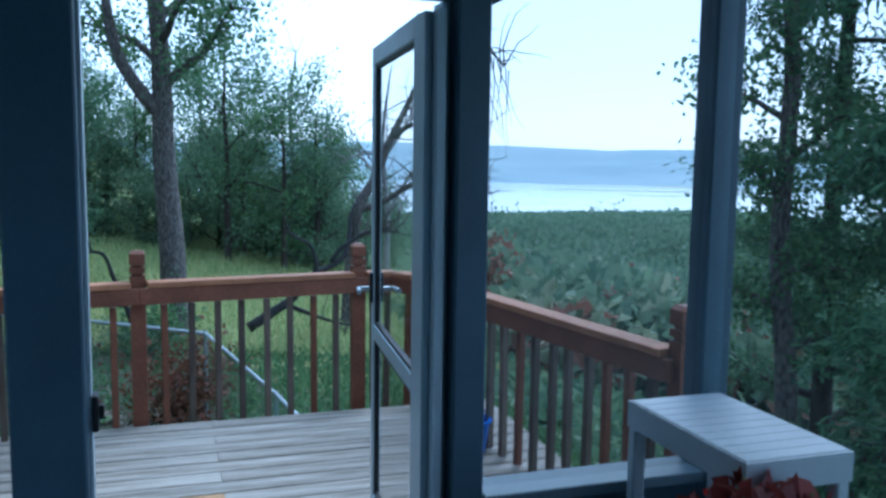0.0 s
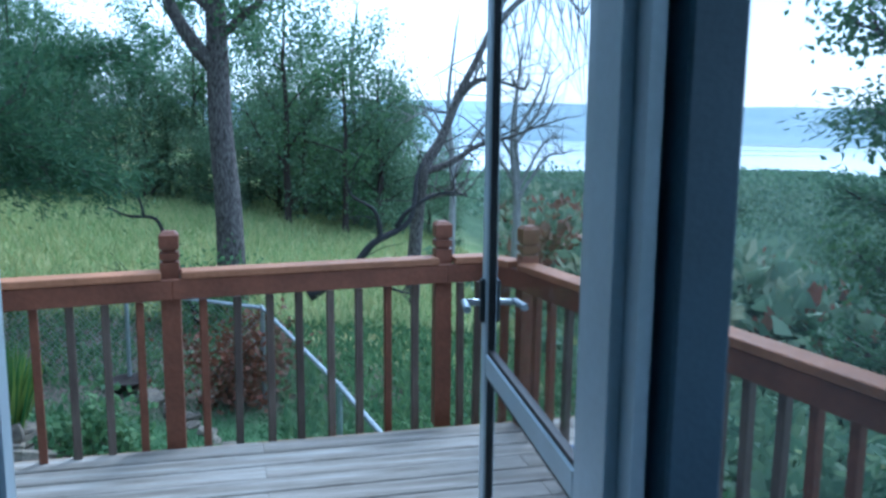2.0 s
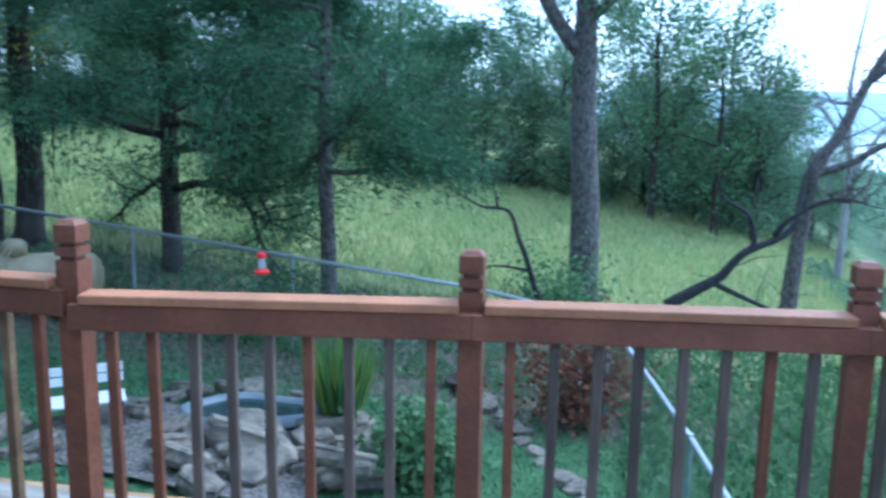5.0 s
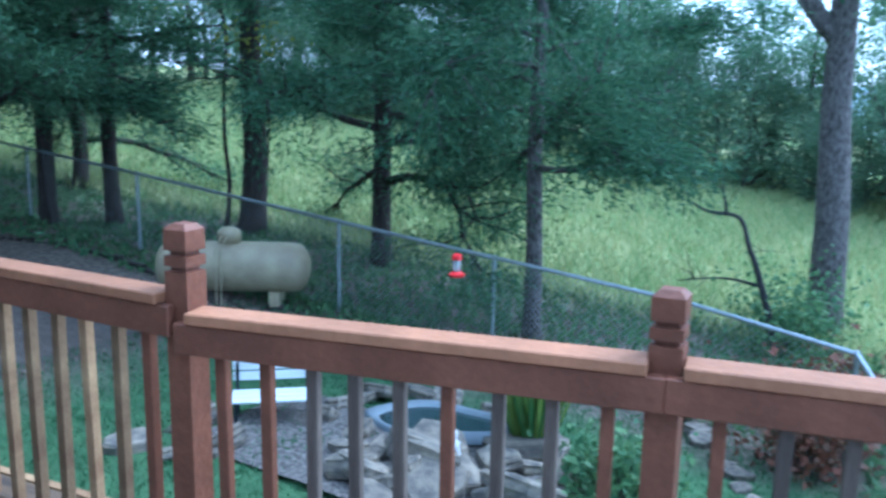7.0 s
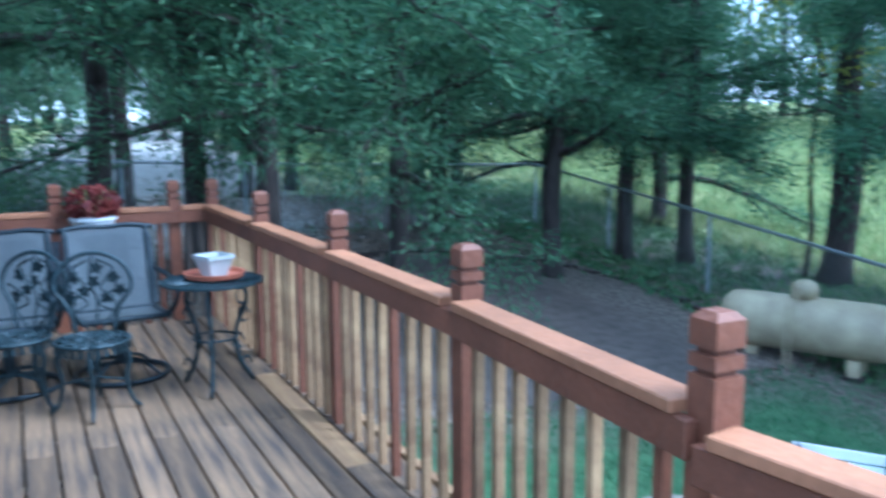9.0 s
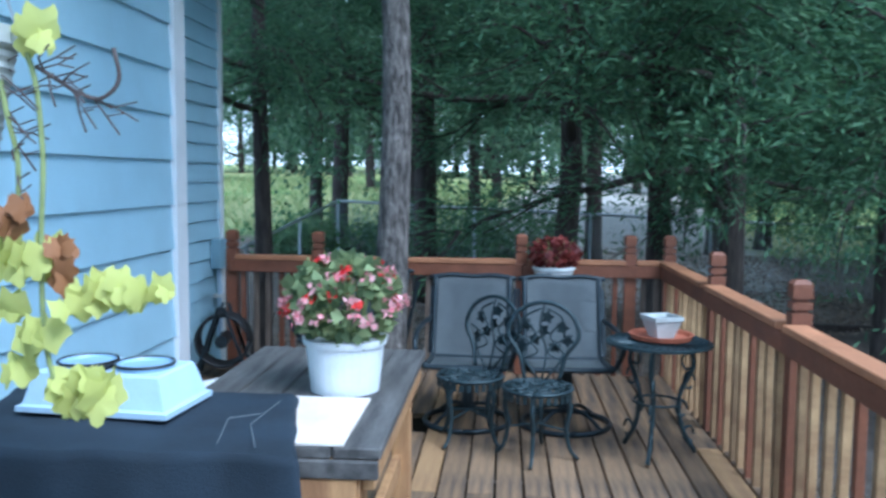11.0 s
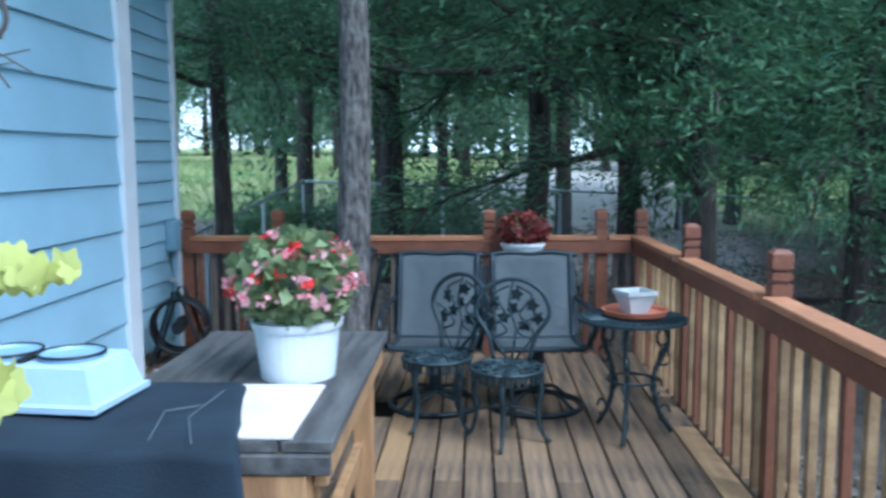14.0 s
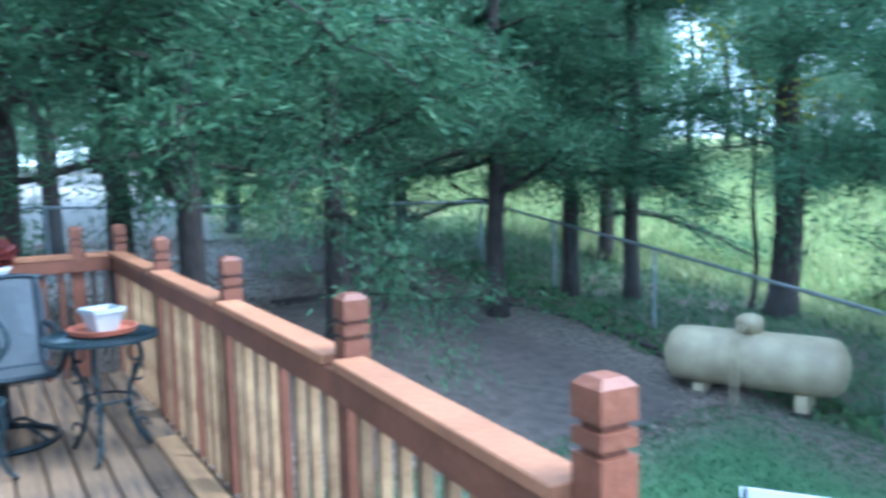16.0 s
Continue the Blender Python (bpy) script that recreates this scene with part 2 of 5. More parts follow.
def tube(bm, pts, radii, sides=8, caps=True):
    """A bent, tapered round bar through the given points."""
    pts = [Vector(p) for p in pts]
    if not hasattr(radii, "__len__"):
        radii = [radii] * len(pts)
    rings, side = [], None
    for i, p in enumerate(pts):
        d = (pts[min(i + 1, len(pts) - 1)] - pts[max(i - 1, 0)]).normalized()
        if side is None:
            side = d.orthogonal().normalized()
        side = (side - d * side.dot(d)).normalized()
        up = d.cross(side)
        rings.append([bm.verts.new(p + (side * math.cos(a) + up * math.sin(a)) * radii[i]) for a in [2 * math.pi * k / sides for k in range(sides)]])
    for a, b in zip(rings, rings[1:]):
        for k in range(sides):
            bm.faces.new((a[k], a[(k + 1) % sides], b[(k + 1) % sides], b[k]))
    if caps:
        bm.faces.new(rings[0][::-1])
        bm.faces.new(rings[-1])
    return bm


def tubemesh(pts, radii, sides=8):
    return tube(bmesh.new(), pts, radii, sides)


def lathe(profile, sides=28, bm=None, sx=1.0, sy=1.0):
    """A turned shape from (radius, height) pairs."""
    bm = bm or bmesh.new()
    rings = [[bm.verts.new((r * sx * math.cos(2 * math.pi * k / sides), r * sy * math.sin(2 * math.pi * k / sides), z)) for k in range(sides)] for r, z in profile]
    for a, b in zip(rings, rings[1:]):
        for k in range(sides):
            bm.faces.new((a[k], a[(k + 1) % sides], b[(k + 1) % sides], b[k]))
    bm.faces.new(rings[0][::-1])
    bm.faces.new(rings[-1])
    return bm


def smooth_line(pts, n=6):
    """Catmull-Rom points through pts."""
    pts = [Vector(p) for p in pts]
    q = [pts[0] * 2 - pts[1], *pts, pts[-1] * 2 - pts[-2]]
    out = []
    for i in range(len(pts) - 1):
        a, b, c, d = q[i:i + 4]
        for k in range(n):
            t = k / n
            out.append(0.5 * ((2 * b) + (c - a) * t + (2 * a - 5 * b + 4 * c - d) * t * t + (3 * b - a - 3 * c + d) * t ** 3))
    return out + [pts[-1]]


def cards(name, centres, dirs, length, width, material, parent=None, seed=0, fold=0.25):
    """Many small leaves, each a folded blade at a centre and along a direction."""
    rng = np.random.default_rng(seed)
    n = len(centres)
    d = dirs / np.maximum(np.linalg.norm(dirs, axis=1, keepdims=True), 1e-6)
    r = rng.normal(size=(n, 3))
    s = np.cross(d, r)
    s /= np.maximum(np.linalg.norm(s, axis=1, keepdims=True), 1e-6)
    u = np.cross(s, d)
    ln = (length * rng.uniform(0.6, 1.3, n))[:, None]
    wd = (width * rng.uniform(0.6, 1.3, n))[:, None]
    base, tip = centres - d * ln / 2, centres + d * ln / 2
    mid = centres + u * wd * fold
    a, b = mid + s * wd / 2, mid - s * wd / 2
    co = np.stack([base, a, tip, b], 1).reshape(-1, 3)
    me = bpy.data.meshes.new(name)
    me.vertices.add(4 * n)
    me.vertices.foreach_set("co", co.astype(np.float32).ravel())
    me.loops.add(4 * n)
    me.loops.foreach_set("vertex_index", np.arange(4 * n, dtype=np.int32))
    me.polygons.add(n)
    me.polygons.foreach_set("loop_start", np.arange(0, 4 * n, 4, dtype=np.int32))
    me.update(calc_edges=True)
    me.validate()
    me.materials.append(material)
    ob = new(name, me)
    if parent:
        ob.parent = parent
    return ob


# ---- ground ----
def ground_z(x, y):
    """Height of the yard, the meadow behind it, the drive and the slope down to the lake."""
    z = -1.8 - 0.1 * min(max(x, -24), 6) + 0.03 * (12 - min(max(y, -4), 12))
    if y > 13:
        z += 0.036 * (min(y, 46) - 13) * max(0.0, min(1.0, (9 - x) / 8))
    if x > 6:
        z -= 0.27 * (min(x, 60) - 6) + 0.08 * max(0.0, min(x, 350) - 60)
    if y > 60:
        z -= 0.12 * (min(y, 400) - 60) * max(0.0, min(1.0, (x + 60) / 40))
    if x < -24:
        z += 0.03 * min(-24 - x, 30)
    return max(z, -40.5 - 0.05 * max(0.0, y - 520))


def grid_mesh(name, xs, ys, zf, material):
    me = bpy.data.meshes.new(name)
    nx, ny = len(xs), len(ys)
    verts = [(x, y, zf(x, y)) for y in ys for x in xs]
    faces = [(j * nx + i, j * nx + i + 1, (j + 1) * nx + i + 1, (j + 1) * nx + i) for j in range(ny - 1) for i in range(nx - 1)]
    me.from_pydata(verts, [], faces)
    for p in me.polygons:
        p.use_smooth = True
    me.materials.append(material)
    return new(name, me)


def ground_material():
    """Lawn near the house, leaf litter under the cedars, gravel on the drive, pale meadow behind the fence."""
    m = bpy.data.materials.new("yard_ground")
    m.use_nodes = True
    n, l = m.node_tree.nodes, m.node_tree.links
    p = n["Principled BSDF"]
    tc = n.new("ShaderNodeTexCoord")
    sep = n.new("ShaderNodeSeparateXYZ")
    l.new(tc.outputs["Object"], sep.inputs[0])

    def noise_tex(scale, detail=6):
        t = n.new("ShaderNodeTexNoise")
        t.inputs["Scale"].default_value, t.inputs["Detail"].default_value = scale, detail
        l.new(tc.outputs["Object"], t.inputs["Vector"])
        return t.outputs["Fac"]

    def ramp(src, a, b, ca, cb):
        r = n.new("ShaderNodeValToRGB")
        r.color_ramp.elements[0].position, r.color_ramp.elements[1].position = a, b
        r.color_ramp.elements[0].color, r.color_ramp.elements[1].color = (*ca, 1), (*cb, 1)
        l.new(src, r.inputs["Fac"])
        return r.outputs[0]

    def math_node(op, a, b):
        k = n.new("ShaderNodeMath")
        k.operation = op
        for i, v in enumerate((a, b)):
            if isinstance(v, (int, float)):
                k.inputs[i].default_value = v
            else:
                l.new(v, k.inputs[i])
        return k.outputs[0]

    def edge(src, lo, hi, wob):
        w = math_node("ADD", src, math_node("MULTIPLY", math_node("SUBTRACT", noise_tex(0.7), 0.5), wob))
        r = n.new("ShaderNodeMapRange")
        r.inputs["From Min"].default_value, r.inputs["From Max"].default_value = lo, hi
        l.new(w, r.inputs["Value"])
        return r.outputs[0]

    def mix(f, a, b):
        k = n.new("ShaderNodeMix")
        k.data_type = "RGBA"
        l.new(f, k.inputs["Factor"])
        l.new(a, k.inputs["A"])
        l.new(b, k.inputs["B"])
        return k.outputs["Result"]

    lawn = ramp(noise_tex(5), 0.3, 0.7, (0.05, 0.095, 0.045), (0.09, 0.165, 0.075))
    litter = ramp(noise_tex(14), 0.35, 0.7, (0.085, 0.073, 0.06), (0.21, 0.18, 0.145))
    dirt = ramp(noise_tex(6), 0.3, 0.75, (0.07, 0.06, 0.052), (0.12, 0.104, 0.09))
    gravel = ramp(noise_tex(30), 0.3, 0.7, (0.27, 0.25, 0.22), (0.44, 0.42, 0.38))
    meadow = ramp(noise_tex(0.45), 0.35, 0.65, (0.16, 0.24, 0.08), (0.40, 0.39, 0.18))
    shrub = ramp(noise_tex(0.8), 0.3, 0.7, (0.03, 0.06, 0.03), (0.08, 0.12, 0.06))
    x, y = sep.outputs["X"], sep.outputs["Y"]
    west = edge(math_node("MULTIPLY", x, -1), 4.5, 5.6, 1.6)
    c = mix(west, lawn, litter)
    dx, dy = math_node("ADD", x, 8.3), math_node("SUBTRACT", y, 8.4)
    dist = math_node("SQRT", math_node("ADD", math_node("MULTIPLY", dx, dx), math_node("MULTIPLY", dy, dy)), 0)
    c = mix(edge(math_node("MULTIPLY", dist, -1), -3.25, -2.95, 0.5), c, dirt)
    bank = edge(y, 9.9, 10.8, 1.2)
    c = mix(bank, c, litter)
    drive = edge(math_node("MULTIPLY", math_node("ABSOLUTE", math_node("SUBTRACT", y, math_node("ADD", math_node("MULTIPLY", x, -0.12), 3.4)), 0), -1), -3.3, -2.7, 0.8)
    far_west = edge(math_node("MULTIPLY", x, -1), 15.8, 17.6, 2.5)
    c = mix(far_west, c, meadow)
    c = mix(math_node("MULTIPLY", drive, edge(math_node("MULTIPLY", x, -1), 11.8, 12.6, 1.0)), c, gravel)
    c = mix(edge(math_node("ADD", y, math_node("MULTIPLY", math_node("MAXIMUM", x, 0), 0.6)), 14.2, 15.8, 1.5), c, meadow)
    c = mix(edge(x, 7, 13, 4), c, shrub)
    l.new(c, p.inputs["Base Color"])
    p.inputs["Roughness"].default_value = 0.95
    p.inputs["Specular IOR Level"].default_value = 0.1
    bp = n.new("ShaderNodeBump")
    bp.inputs["Strength"].default_value, bp.inputs["Distance"].default_value = 0.8, 0.06
    l.new(noise_tex(18), bp.inputs["Height"])
    l.new(bp.outputs[0], p.inputs["Normal"])
    return m


M_GROUND = ground_material()
_xs = sorted(set([-1500, -700, -300, -150, -100, -70] + [-55 + i for i in range(0, 25)] + [-30 + 0.5 * i for i in range(0, 90)] + [15 + 1.5 * i for i in range(0, 30)] + [65, 90, 130, 180, 250, 350, 420]))
_ys = sorted(set([-1500, -600, -250, -120, -60, -35] + [-20 + i for i in range(0, 20)] + [0.5 * i for i in range(0, 80)] + [40 + 2 * i for i in range(0, 20)] + [85, 100, 130, 180, 260, 400, 700, 1200, 2500]))


def ground_bumpy(x, y):
    k = 0.05 if abs(x) < 60 and abs(y) < 60 else 1.5
    return ground_z(x, y) + k * noise.noise((x * 0.6, y * 0.6, 0)) + (0.03 * noise.noise((x * 2.2, y * 2.2, 3)) if k < 1 else 0)


ground = tagged(grid_mesh("ground", _xs, _ys, ground_bumpy, M_GROUND), "grassy yard with leaf litter, dirt patch and meadow", "ground", kind="structure")

# far valley: low land, lake and hazy hills
M_LAND = mat("wooded_valley", (0.10, 0.17, 0.14), 0.95, scale=0.02, vary=0.35, second=(0.06, 0.12, 0.11), fine=0.2, bump=0)
# Pale blue hill colour holds the haze of distance.
M_HILLS = mat("haze_painted_hills", (0.33, 0.41, 0.44), 1.0, scale=0.004, vary=0.15, second=(0.27, 0.35, 0.39), fine=0.05, bump=0, spec=0)
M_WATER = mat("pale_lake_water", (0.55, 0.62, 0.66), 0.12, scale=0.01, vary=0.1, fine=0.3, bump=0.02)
valley = tagged(grid_mesh("valley_land", [300 + 60 * i for i in range(60)], [-1500 + 80 * i for i in range(60)], lambda x, y: -48 + 2.5 * noise.noise((x * 0.006, y * 0.006, 1)), M_LAND), "hazy wooded valley floor far below the house", "valley", kind="structure")
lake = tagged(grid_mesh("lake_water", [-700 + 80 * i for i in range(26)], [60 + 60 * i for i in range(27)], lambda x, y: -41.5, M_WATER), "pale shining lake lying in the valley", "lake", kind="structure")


M_BAR = mat("reedy_sandbar", (0.44, 0.48, 0.38), 0.95, scale=0.03, vary=0.3, fine=0.3, bump=0)
for _k, (_cx, _cy, _rx, _ry, _t) in enumerate(((470, 760, 130, 16, -25), (560, 900, 170, 22, -35), (430, 640, 70, 9, -20), (700, 820, 160, 20, -40))):
    _bm = bmesh.new()
    _bm.faces.new([_bm.verts.new((_rx * (1 + 0.25 * math.sin(3 * a)) * math.cos(a), _ry * (1 + 0.3 * math.cos(5 * a)) * math.sin(a), 0)) for a in [2 * math.pi * q / 40 for q in range(40)]])
    _o = tagged(obj("sandbar", _bm, M_BAR), "low reedy sandbar lying in the lake", "sandbar", kind="structure")
    _o.matrix_basis = pose(_cx + 120, _cy + 160, -41.3, 0, 0, _t)


def hill_z(x, y):
    d = math.hypot(x, y)
    return -46 + max(0.0, min(1.0, (d - 1250) / 900)) * (62 + 26 * noise.noise((x * 0.0011, y * 0.0011, 5)) + 5 * noise.noise((x * 0.006, y * 0.006, 2)))


hills = tagged(grid_mesh("backdrop_hills", [-1600 + 90 * i for i in range(64)], [-800 + 80 * i for i in range(55)], hill_z, M_HILLS), "long low hills beyond the lake, painted blue with haze", "hills", kind="structure")

# ---- deck ----
DECK_Y1 = 4.74
deck = thing("deck_floor", (0, 0, 0), "weathered grey-brown wooden deck of long boards", "deck", kind="structure")
_boards = {}


def board(x0, x1, y, material, dz=0.0):
    length = round(x1 - x0, 2)
    key = (length, material.name)
    if key not in _boards:
        bm = boxmesh(0, 0.0, -0.036, length, 0.134, 0, bevel=0.004)
        me = bpy.data.meshes.new("board")
        bm.to_mesh(me)
        bm.free()
        me.materials.append(material)
        _boards[key] = me
    ob = new("board", _boards[key])
    ob.parent = deck
    ob.location = (x0, y, dz)
    return ob


_rng = random.Random(7)
_y, _row = 0.55, 0
while _y < DECK_Y1 - 0.1:
    cuts = [-6.02, *[c + (0.0 if _row % 2 else 1.2) for c in (-3.3, -0.9, 1.5)], 3.32]
    if abs(_y - 3.70) < 0.073:
        cuts = [-6.02, -2.85, -1.5, 1.1, 3.32]
    if abs(_y - 4.38) < 0.073:
        cuts = [-6.02, -4.15, -2.5, 0.3, 3.32]
    for a, b in zip(cuts, cuts[1:]):
        y_near = 1.78 < _y
        lo = a
        if b > -0.2 and _y < 1.62:
            if a > -0.5:
                continue
            b = min(b, -0.25)
        new_wood = _rng.random() < 0.02 or a in (-2.85, -4.15)
        if abs(_y - 2.78) < 0.09 and b < -2.0:
            new_wood = True
        if abs(_y - 2.50) < 0.15 and a < -4.52 < b:
            board(a, -4.72, _y, M_BOARD)
            board(-4.30, b - 0.004, _y, M_BOARD)
            continue
        board(lo, b - 0.004, _y, M_NEWBOARD if new_wood and a < 0 else M_PALEBOARD if a > -1.0 else M_BOARD, _rng.uniform(-0.002, 0.002))
    _y += 0.1465
    _row += 1
joists = thing("deck_frame", (0, 0, 0), "timber joists and rim boards under the deck, joists painted shade-dark", "deck frame", kind="structure")
for _x in [-6.0 + 0.6 * i for i in range(15)]:
    part("joist", boxmesh(_x, 0.6 if _x < -0.4 else 1.95, -0.24, _x + 0.04, 4.7, -0.04), M_SHADEWOOD, joists)
part("rim_board", boxmesh(-6.02, 4.70, -0.26, 3.32, 4.74, -0.038), M_BALU, joists)
part("rim_board", boxmesh(-6.04, 0.5, -0.26, -6.0, 4.70, -0.038), M_BALU, joists)
part("rim_board", boxmesh(3.28, 1.95, -0.26, 3.32, 4.70, -0.038), M_BALU, joists)
for _x in (-5.8, -3.2, -0.6, 2.0, 3.1):
    part("support_post", boxmesh(_x, 4.55, ground_z(_x, 4.6) - 0.2, _x + 0.12, 4.67, -0.24), M_SHADEWOOD, joists)


def post_mesh(height=1.13, w=0.089):
    """Square post with two saw-cut grooves and a chamfered top."""
    bm = bmesh.new()
    h = w / 2
    prof = [(h, 0), (h, height - 0.150), (h - 0.014, height - 0.149), (h - 0.014, height - 0.135), (h, height - 0.133), (h, height - 0.100), (h - 0.014, height - 0.099), (h - 0.014, height - 0.085), (h, height - 0.083), (h, height - 0.018), (h - 0.018, height)]
    rings = [[bm.verts.new((sx * r, sy * r, z)) for sx, sy in ((-1, -1), (1, -1), (1, 1), (-1, 1))] for r, z in prof]
    for a, b in zip(rings, rings[1:]):
        for k in range(4):
            bm.faces.new((a[k], a[(k + 1) % 4], b[(k + 1) % 4], b[k]))
    bm.faces.new(rings[0][::-1])
    bm.faces.new(rings[-1])
    me = bpy.data.meshes.new("post")
    bm.to_mesh(me)
    bm.free()
    me.materials.append(M_STAIN)
    return me


def baluster_mesh(material):
    me = bpy.data.meshes.new("baluster")
    bm = boxmesh(-0.0185, -0.0185, -0.02, 0.0185, 0.0185, 0.80, bevel=0.003)
    bm.to_mesh(me)
    bm.free()
    me.materials.append(material)
    return me


M_BALUGREY = mat("grey_weathered_baluster", (0.15, 0.118, 0.09), 0.8, scale=6, vary=0.35, second=(0.085, 0.062, 0.048), stretch=(4, 4, 0.6), per_object=0.3)
POST, BALU, BALU_RED, BALU_GREY = post_mesh(), baluster_mesh(M_BALU), baluster_mesh(M_STAIN), baluster_mesh(M_BALUGREY)


def railing(label, posts, inward, rail_top=0.93, count=8, skip_first=False, ends=(0.0, 0.0), red=0.35, seed=1, plain=None):
    """A run of posts, with balusters, a face rail and a flat cap between them. inward: unit vector to the deck's side."""
    rng = random.Random(seed)
    root = thing("deck_railing", (0, 0, 0), label, "railing", "deck railings")
    iw = Vector((*inward, 0))
    for i, p in enumerate(posts):
        if skip_first and i == 0:
            continue
        ob = new("post", POST)
        ob.parent = root
        ob.matrix_basis = pose(p[0], p[1], p[2] if len(p) > 2 else 0, 0, 0, math.degrees(math.atan2(-iw.x, iw.y)) + rng.uniform(-2, 2))
    for i, (a, b) in enumerate(zip(posts, posts[1:])):
        a3, b3 = Vector((a[0], a[1], 0)), Vector((b[0], b[1], 0))
        d = (b3 - a3).normalized()
        length = (b3 - a3).length
        dz = min(a[2] if len(a) > 2 else 0, b[2] if len(b) > 2 else 0)
        turn = math.degrees(math.atan2(d.y, d.x))
        side = 1 if Vector((-d.y, d.x, 0)).dot(iw) > 0 else -1
        m = Matrix.Translation(a3 + Vector((0, 0, dz))) @ pose(0, 0, 0, 0, 0, turn)
        e0, e1 = (ends[0] if i == 0 else 0.0), (ends[1] if i == len(posts) - 2 else 0.0)
        y0, y1 = sorted((side * 0.046, side * 0.084))
        part("face_rail", boxmesh(-e0, y0, rail_top - 0.135, length - 0.002 + e1, y1, rail_top - 0.037, m, 0.004), M_STAIN, root)
        y0, y1 = sorted((-side * 0.022, side * 0.092))
        part("cap_rail", boxmesh(0.047 - (e0 and e0 + 0.047), y0, rail_top - 0.036, length - 0.047 + (e1 and e1 + 0.047), y1, rail_top, m, 0.004), M_CAP, root)
        n = count if isinstance(count, int) else count[i]
        for k in range(n):
            ob = new("baluster", BALU_RED if rng.random() < red else plain or BALU)
            ob.parent = root
            x = length * (k + 1) / (n + 1) + rng.uniform(-0.008, 0.008)
            ob.matrix_basis = m @ pose(x, side * 0.026, 0, rng.uniform(-0.4, 0.4), rng.uniform(-0.5, 0.5), 0)
    return root


railing("red-brown stained wooden deck railing with notched posts", [(2.76, 4.87, -0.065), (2.47, 4.86, -0.065), (1.088, 4.71, -0.065), (-0.376, 4.50, 0.015)], (0, -1), rail_top=0.945, count=[2, 8, 9], skip_first=True, red=0.45, seed=3, plain=BALU_GREY)
railing("red-brown stained deck railing with pale wooden balusters", [(-0.376, 4.50, 0), (-1.694, 4.56), (-3.103, 4.56), (-4.545, 4.54), (-6.0, 4.526)], (0, -1), count=[8, 8, 9, 9], skip_first=True, red=0.15, seed=4)
railing("red-brown stained railing along the deck's far end", [(-6.0, 4.526), (-6.0, 4.217), (-5.97, 3.353), (-5.98, 1.70), (-6.01, 0.975)], (1, 0), count=[2, 6, 12, 6], skip_first=True, red=0.6, seed=5, plain=BALU_GREY)
railing("red-brown stained railing beside the screened porch", [(2.74, 4.84, -0.065), (2.86, 4.60, -0.065), (3.27, 2.28, -0.065)], (-1, 0), rail_top=0.945, count=[1, 15], skip_first=True, red=0.5, seed=6, plain=BALU_GREY)

# ---- house ----
house = thing("house_wall", (0, 0, 0), "pale blue lap-sided house wall with white corner trim", "wall", kind="structure")


def lap_siding(x0, x1, y, z0, z1, parent, material, pitch=0.30):
    part("wall_core", boxmesh(x0, y - 0.16, z0, x1, y - 0.018, z1), material, parent)
    z = z0
    while z < z1:
        bm = bmesh.new()
        t = min(z + pitch, z1)
        pr = [(y - 0.018, t + 0.012), (y - 0.006, t + 0.012), (y + 0.016, z + 0.004), (y + 0.013, z), (y - 0.018, z)]
        a = [bm.verts.new((x0, p[0], p[1])) for p in pr]
        b = [bm.verts.new((x1, p[0], p[1])) for p in pr]
        for k in range(5):
            bm.faces.new((a[k], a[(k + 1) % 5], b[(k + 1) % 5], b[k]))
        bm.faces.new(a[::-1])
        bm.faces.new(b)
        bmesh.ops.recalc_face_normals(bm, faces=bm.faces)
        part("siding_board", bm, material, parent)
        z += pitch


lap_siding(-4.90, -0.32, 0.91, -0.165, 3.45, house, M_SIDING, 0.307)
lap_siding(-6.62, -4.90, 0.65, -0.3, 3.45, house, M_SIDING, 0.165)
part("corner_trim", boxmesh(-5.10, 0.79, -0.3, -4.895, 0.945, 3.45, bevel=0.004), M_TRIM, house, "white corner trim board")
part("end_trim", boxmesh(-6.70, 0.44, -0.3, -6.615, 0.675, 3.45, bevel=0.004), M_TRIM, house, "white corner trim board")
part("wall_return", boxmesh(-5.06, 0.40, -0.3, -4.98, 0.79, 3.45), M_SIDING, house)
part("end_wall", boxmesh(-6.68, -6.0, -2.0, -6.60, 0.44, 3.45), M_SIDING, house)
part("soffit", boxmesh(-7.2, -6.4, 3.45, -0.3, 1.15, 3.51), M_PORCH, house)
part("fascia", boxmesh(-7.22, 1.15, 3.39, -0.3, 1.19, 3.59), M_TRIM, house)
part("roof", boxmesh(-7.3, -6.4, 3.60, -0.25, 1.24, 3.70), M_EDGE, house)
vent = part("wall_vent", boxmesh(-5.48, 0.655, 2.15, -5.22, 0.68, 2.60, bevel=0.004), M_TRIM, house, "small louvred wall vent")
for _i in range(9):
    part("louvre", boxmesh(-5.46, 0.682, 2.18 + 0.045 * _i, -5.24, 0.702, 2.192 + 0.045 * _i), M_ALU, vent)
part("downpipe", tubemesh([(-6.45, 0.71, 0.05), (-6.45, 0.71, 0.75)], 0.022), M_PALEBLUE, house)
part("meter_box", boxmesh(-6.54, 0.665, 0.76, -6.36, 0.75, 1.02, bevel=0.006), M_SIDING2, house, "small grey-blue utility box")
part("pipe_clamp", boxmesh(-6.49, 0.665, 0.5, -6.41, 0.74, 0.53), M_PLASTIC, house)

# ---- screened porch ----
porch = thing("porch_wall", (0, 0, 0), "grey-blue screened porch with a door opening", "porch", kind="structure")
PY0, PY1 = 1.72, 1.86
